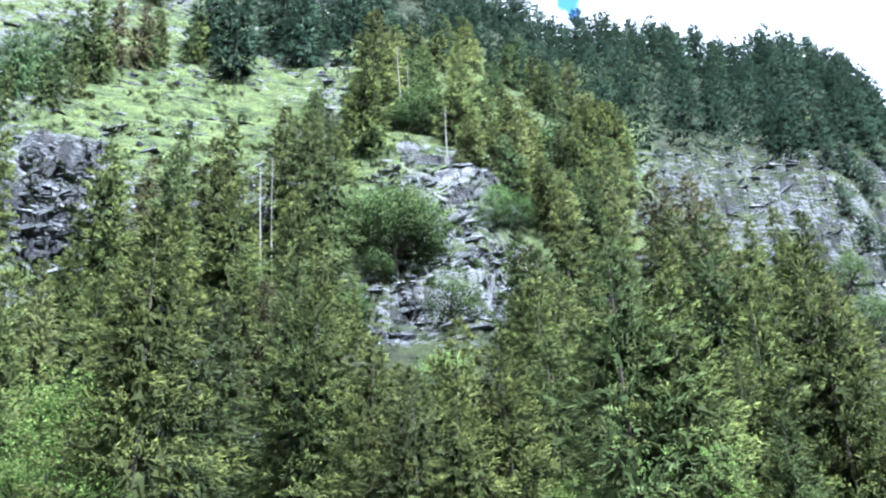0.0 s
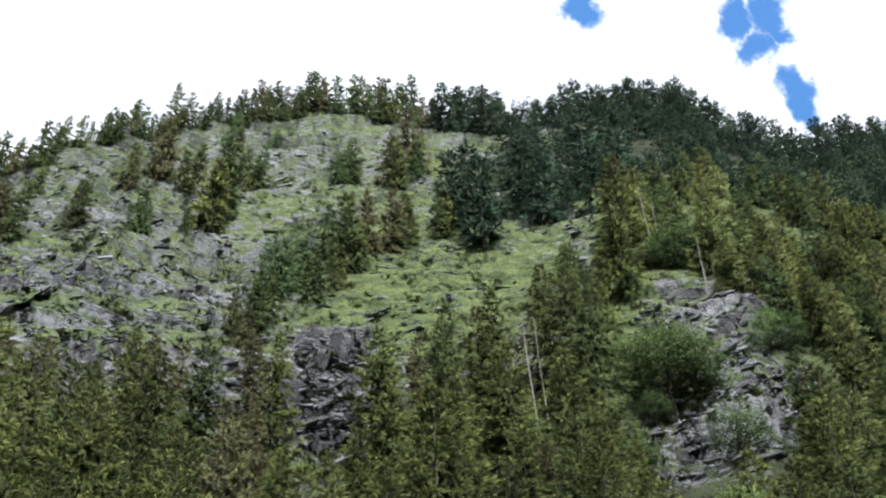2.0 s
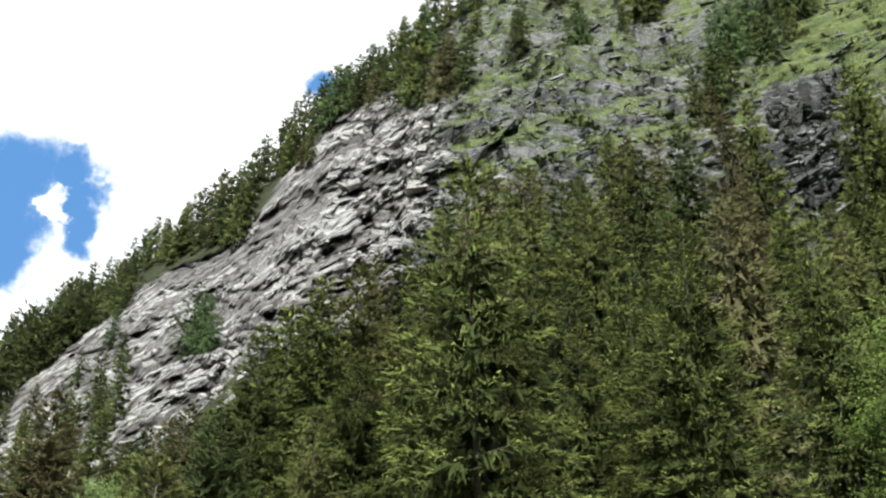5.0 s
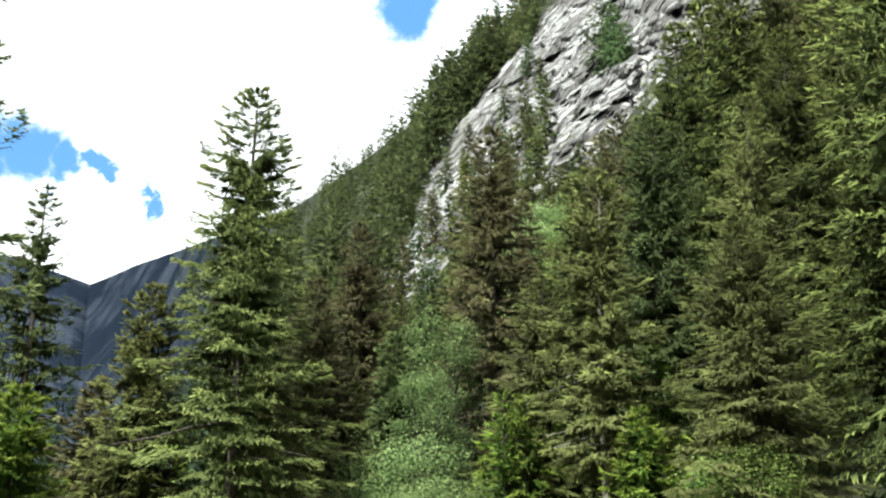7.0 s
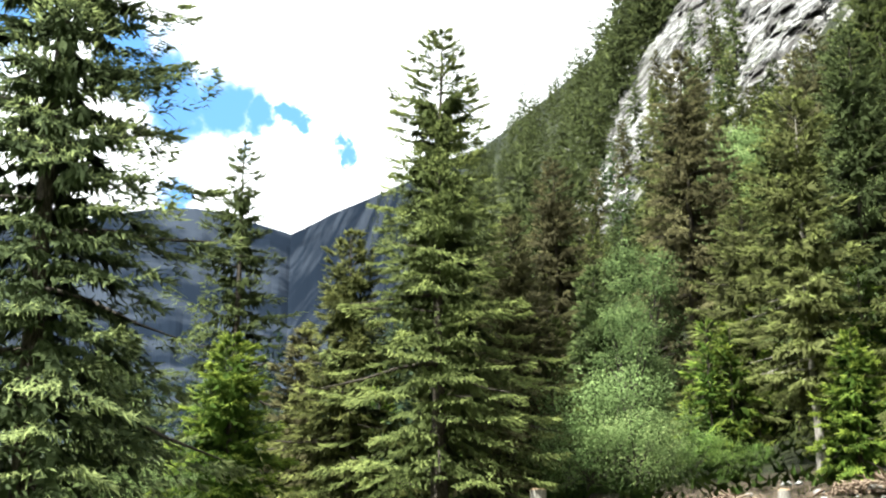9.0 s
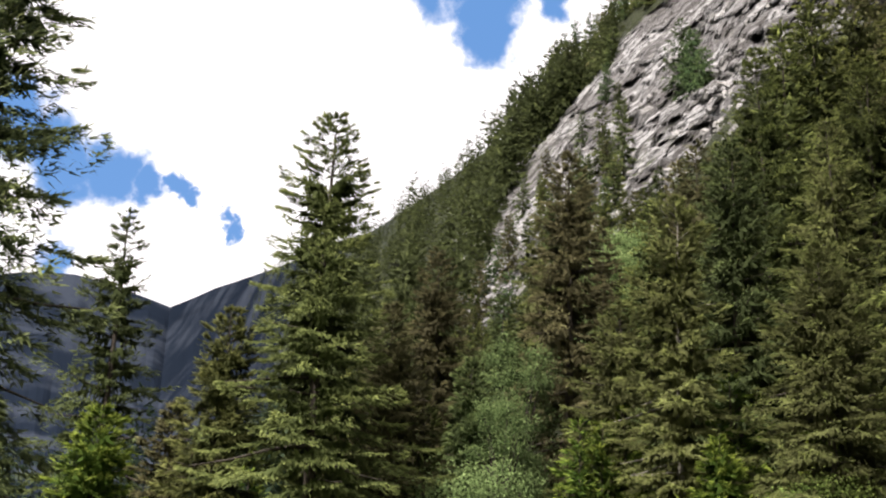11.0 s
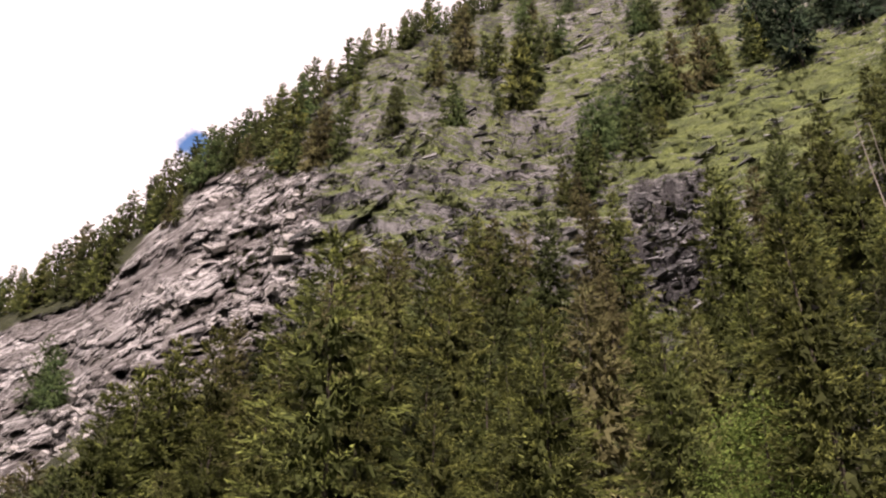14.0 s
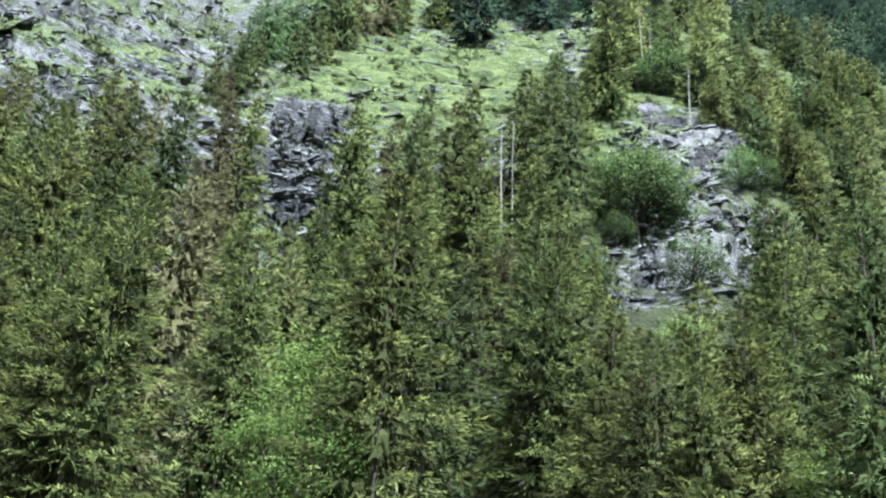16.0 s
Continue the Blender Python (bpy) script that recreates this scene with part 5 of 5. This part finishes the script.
log(1, 10.2, 42.5, 2.6, 0.13, 8, "bleached fallen log lying on the clearing")
log(2, 9.0, 43.0, 1.8, 0.10, -14, "bleached fallen log lying on the clearing")
log(3, -15.9, 44, 2.2, 0.11, 5, "pale log lying on the grass")
log(4, -16.8, 45, 1.8, 0.10, -6, "pale log lying on the grass")
log(5, 16.0, 42.5, 2.4, 0.07, 30, "thin bleached log on the brush heap")

# young growth that closes the wood's edge
young = [spruce_kit(400 + k, 6.0, 1.7, 52, 22, 0.38, (SPRUCE, YOUNG)[k % 2], bare=0.02, boughs=8, trunk_r=0.07) for k in range(4)]
for k in range(34):
    az = rng.choice((rng.uniform(-8, 2.5), rng.uniform(7.5, 20)))
    r = rng.uniform(50, 60)
    tr, cr = young[k % 4]
    tree("young_spruce", tr, cr, spot(az, r), rng.uniform(0, 360), rng.uniform(0.5, 1.15), "young spruce at the edge of the wood", "spruce tree", "young spruces of the wood's edge")


# low growth on the floor of the wood
def undergrowth(name, label, seed, number, mat):
    rng = np.random.default_rng(seed)
    az, r = rng.uniform(-20, 91, number), rng.uniform(45, 150, number)
    keep = r < np.interp(az, *WOOD_R)
    az, r = az[keep], r[keep]
    z, push, *_ = relief(az, r)
    a = np.radians(az)
    c = np.stack([r * np.sin(a), r * np.cos(a), z], 1)
    b = np.repeat(np.arange(len(az)), 14)
    th = rng.uniform(0, 6.283, len(b))
    d = np.stack([np.cos(th), np.sin(th), rng.uniform(0.5, 1.6, len(b))], 1)
    ln = rng.uniform(0.25, 0.6, len(b))
    base = c[b] + rng.normal(0, 0.35, (len(b), 3)) * np.array([1, 1, 0.1])
    v, f, t = blades(rng, base, d, ln, ln * 0.4, rng.random(len(b)), np.tile([-0.4, -0.6, 0.6], (len(b), 1)))
    me = fill_mesh(name, v, f, mat)
    give(me, "tip", t)
    tagged(new(name, me), label, "undergrowth", kind="stuff")


undergrowth("undergrowth", "green ferns and bilberry on the floor of the wood", 91, 5200, LEAVES)


def turf(name, label, seed, number):
    rng = np.random.default_rng(seed)
    az, r = rng.uniform(-20, 21, number), rng.uniform(37, 47, number)
    z, push, *_ = relief(az, r)
    a = np.radians(az)
    c = np.stack([r * np.sin(a), r * np.cos(a), z], 1)
    b = np.repeat(np.arange(number), 5)
    d = rng.normal(0, 0.5, (len(b), 3))
    d[:, 2] = 1
    ln = rng.uniform(0.06, 0.20, len(b))
    v, f, t = blades(rng, c[b] + rng.normal(0, 0.12, (len(b), 3)) * np.array([1, 1, 0.05]), d, ln, ln * 0.22, rng.random(len(b)), np.tile([-0.5, -0.7, 0.4], (len(b), 1)))
    me = fill_mesh(name, v, f, YOUNG)
    give(me, "tip", t)
    tagged(new(name, me), label, "grass", kind="stuff")


turf("grass", "rough green grass of the clearing", 95, 3000)


# dwarf pines and heather on the open slope
def dwarf_shrubs(name, label, seed, number, mat):
    rng = np.random.default_rng(seed)
    az, el = rng.uniform(21, 63, number), rng.uniform(34, 48, number)
    top = np.interp(az, *RIDGE_EL)
    field = fbm(az * 0.9, el * 1.7, 3, seed)
    keep = (el < top - 0.3) & (field > 0.5)
    az, el = az[keep], el[keep]
    r = np.array([range_at(a, e) for a, e in zip(az, el)])
    z, push, *_ = relief(az, r)
    k = 1 - np.clip(push, -13, 13) / np.hypot(r, z - EYE)
    a = np.radians(az)
    c = np.stack([r * k * np.sin(a), r * k * np.cos(a), EYE + (z - EYE) * k], 1)
    b = np.repeat(np.arange(len(az)), 26)
    size = rng.uniform(0.5, 1.3, len(az))[b]
    d = rng.normal(0, 0.7, (len(b), 3))
    d[:, 2] = np.abs(d[:, 2]) + 0.4
    base = c[b] + rng.normal(0, 0.55, (len(b), 3)) * np.array([1, 1, 0.4]) * size[:, None]
    v, f, t = blades(rng, base, d, 0.7 * size, 0.3 * size, rng.random(len(b)) * 0.8, np.tile([-0.5, -0.6, 0.5], (len(b), 1)))
    me = fill_mesh(name, v, f, mat)
    give(me, "tip", t)
    tagged(new(name, me), label, "shrubs", kind="stuff")


dwarf_shrubs("dwarf_pines", "dark dwarf pines on the rocky slope", 97, 2400, DUSKY)
dwarf_shrubs("alpine_grass_tufts", "yellow-green grass tufts on the rocky slope", 98, 2600, TUFT)

# windthrown trunks on the upper slope
for k, (az, el, length, lean, turn) in enumerate(((24.6, 41.9, 11, 25, 20), (25.4, 41.4, 9, -15, -10), (26.0, 41.8, 7, 10, 35), (30.6, 44.0, 6, 30, 0), (46.9, 47.0, 8, 12, 15), (45.4, 44.6, 6, -8, 10))):
    u = np.linspace(0, 1, 7)
    path = np.stack([(u - 0.5) * length, 0.2 * np.sin(u * 5), 0.15 + 0.1 * np.sin(u * 8)], 1)
    ob = new("fallen_trunk", fill_mesh("fallen_trunk", *tube(path, 0.24 * (1.05 - 0.6 * u), 7), DEADWOOD, True))
    p = spot(az, range_at(az, el), -0.4)
    ob.matrix_world = Matrix.Translation(p) @ Euler((0, radians(-lean), radians(turn - az))).to_matrix().to_4x4()
    tagged(ob, "bleached fallen trunk lying on the rocky slope", "fallen trunk", "fallen trunks of the slope")
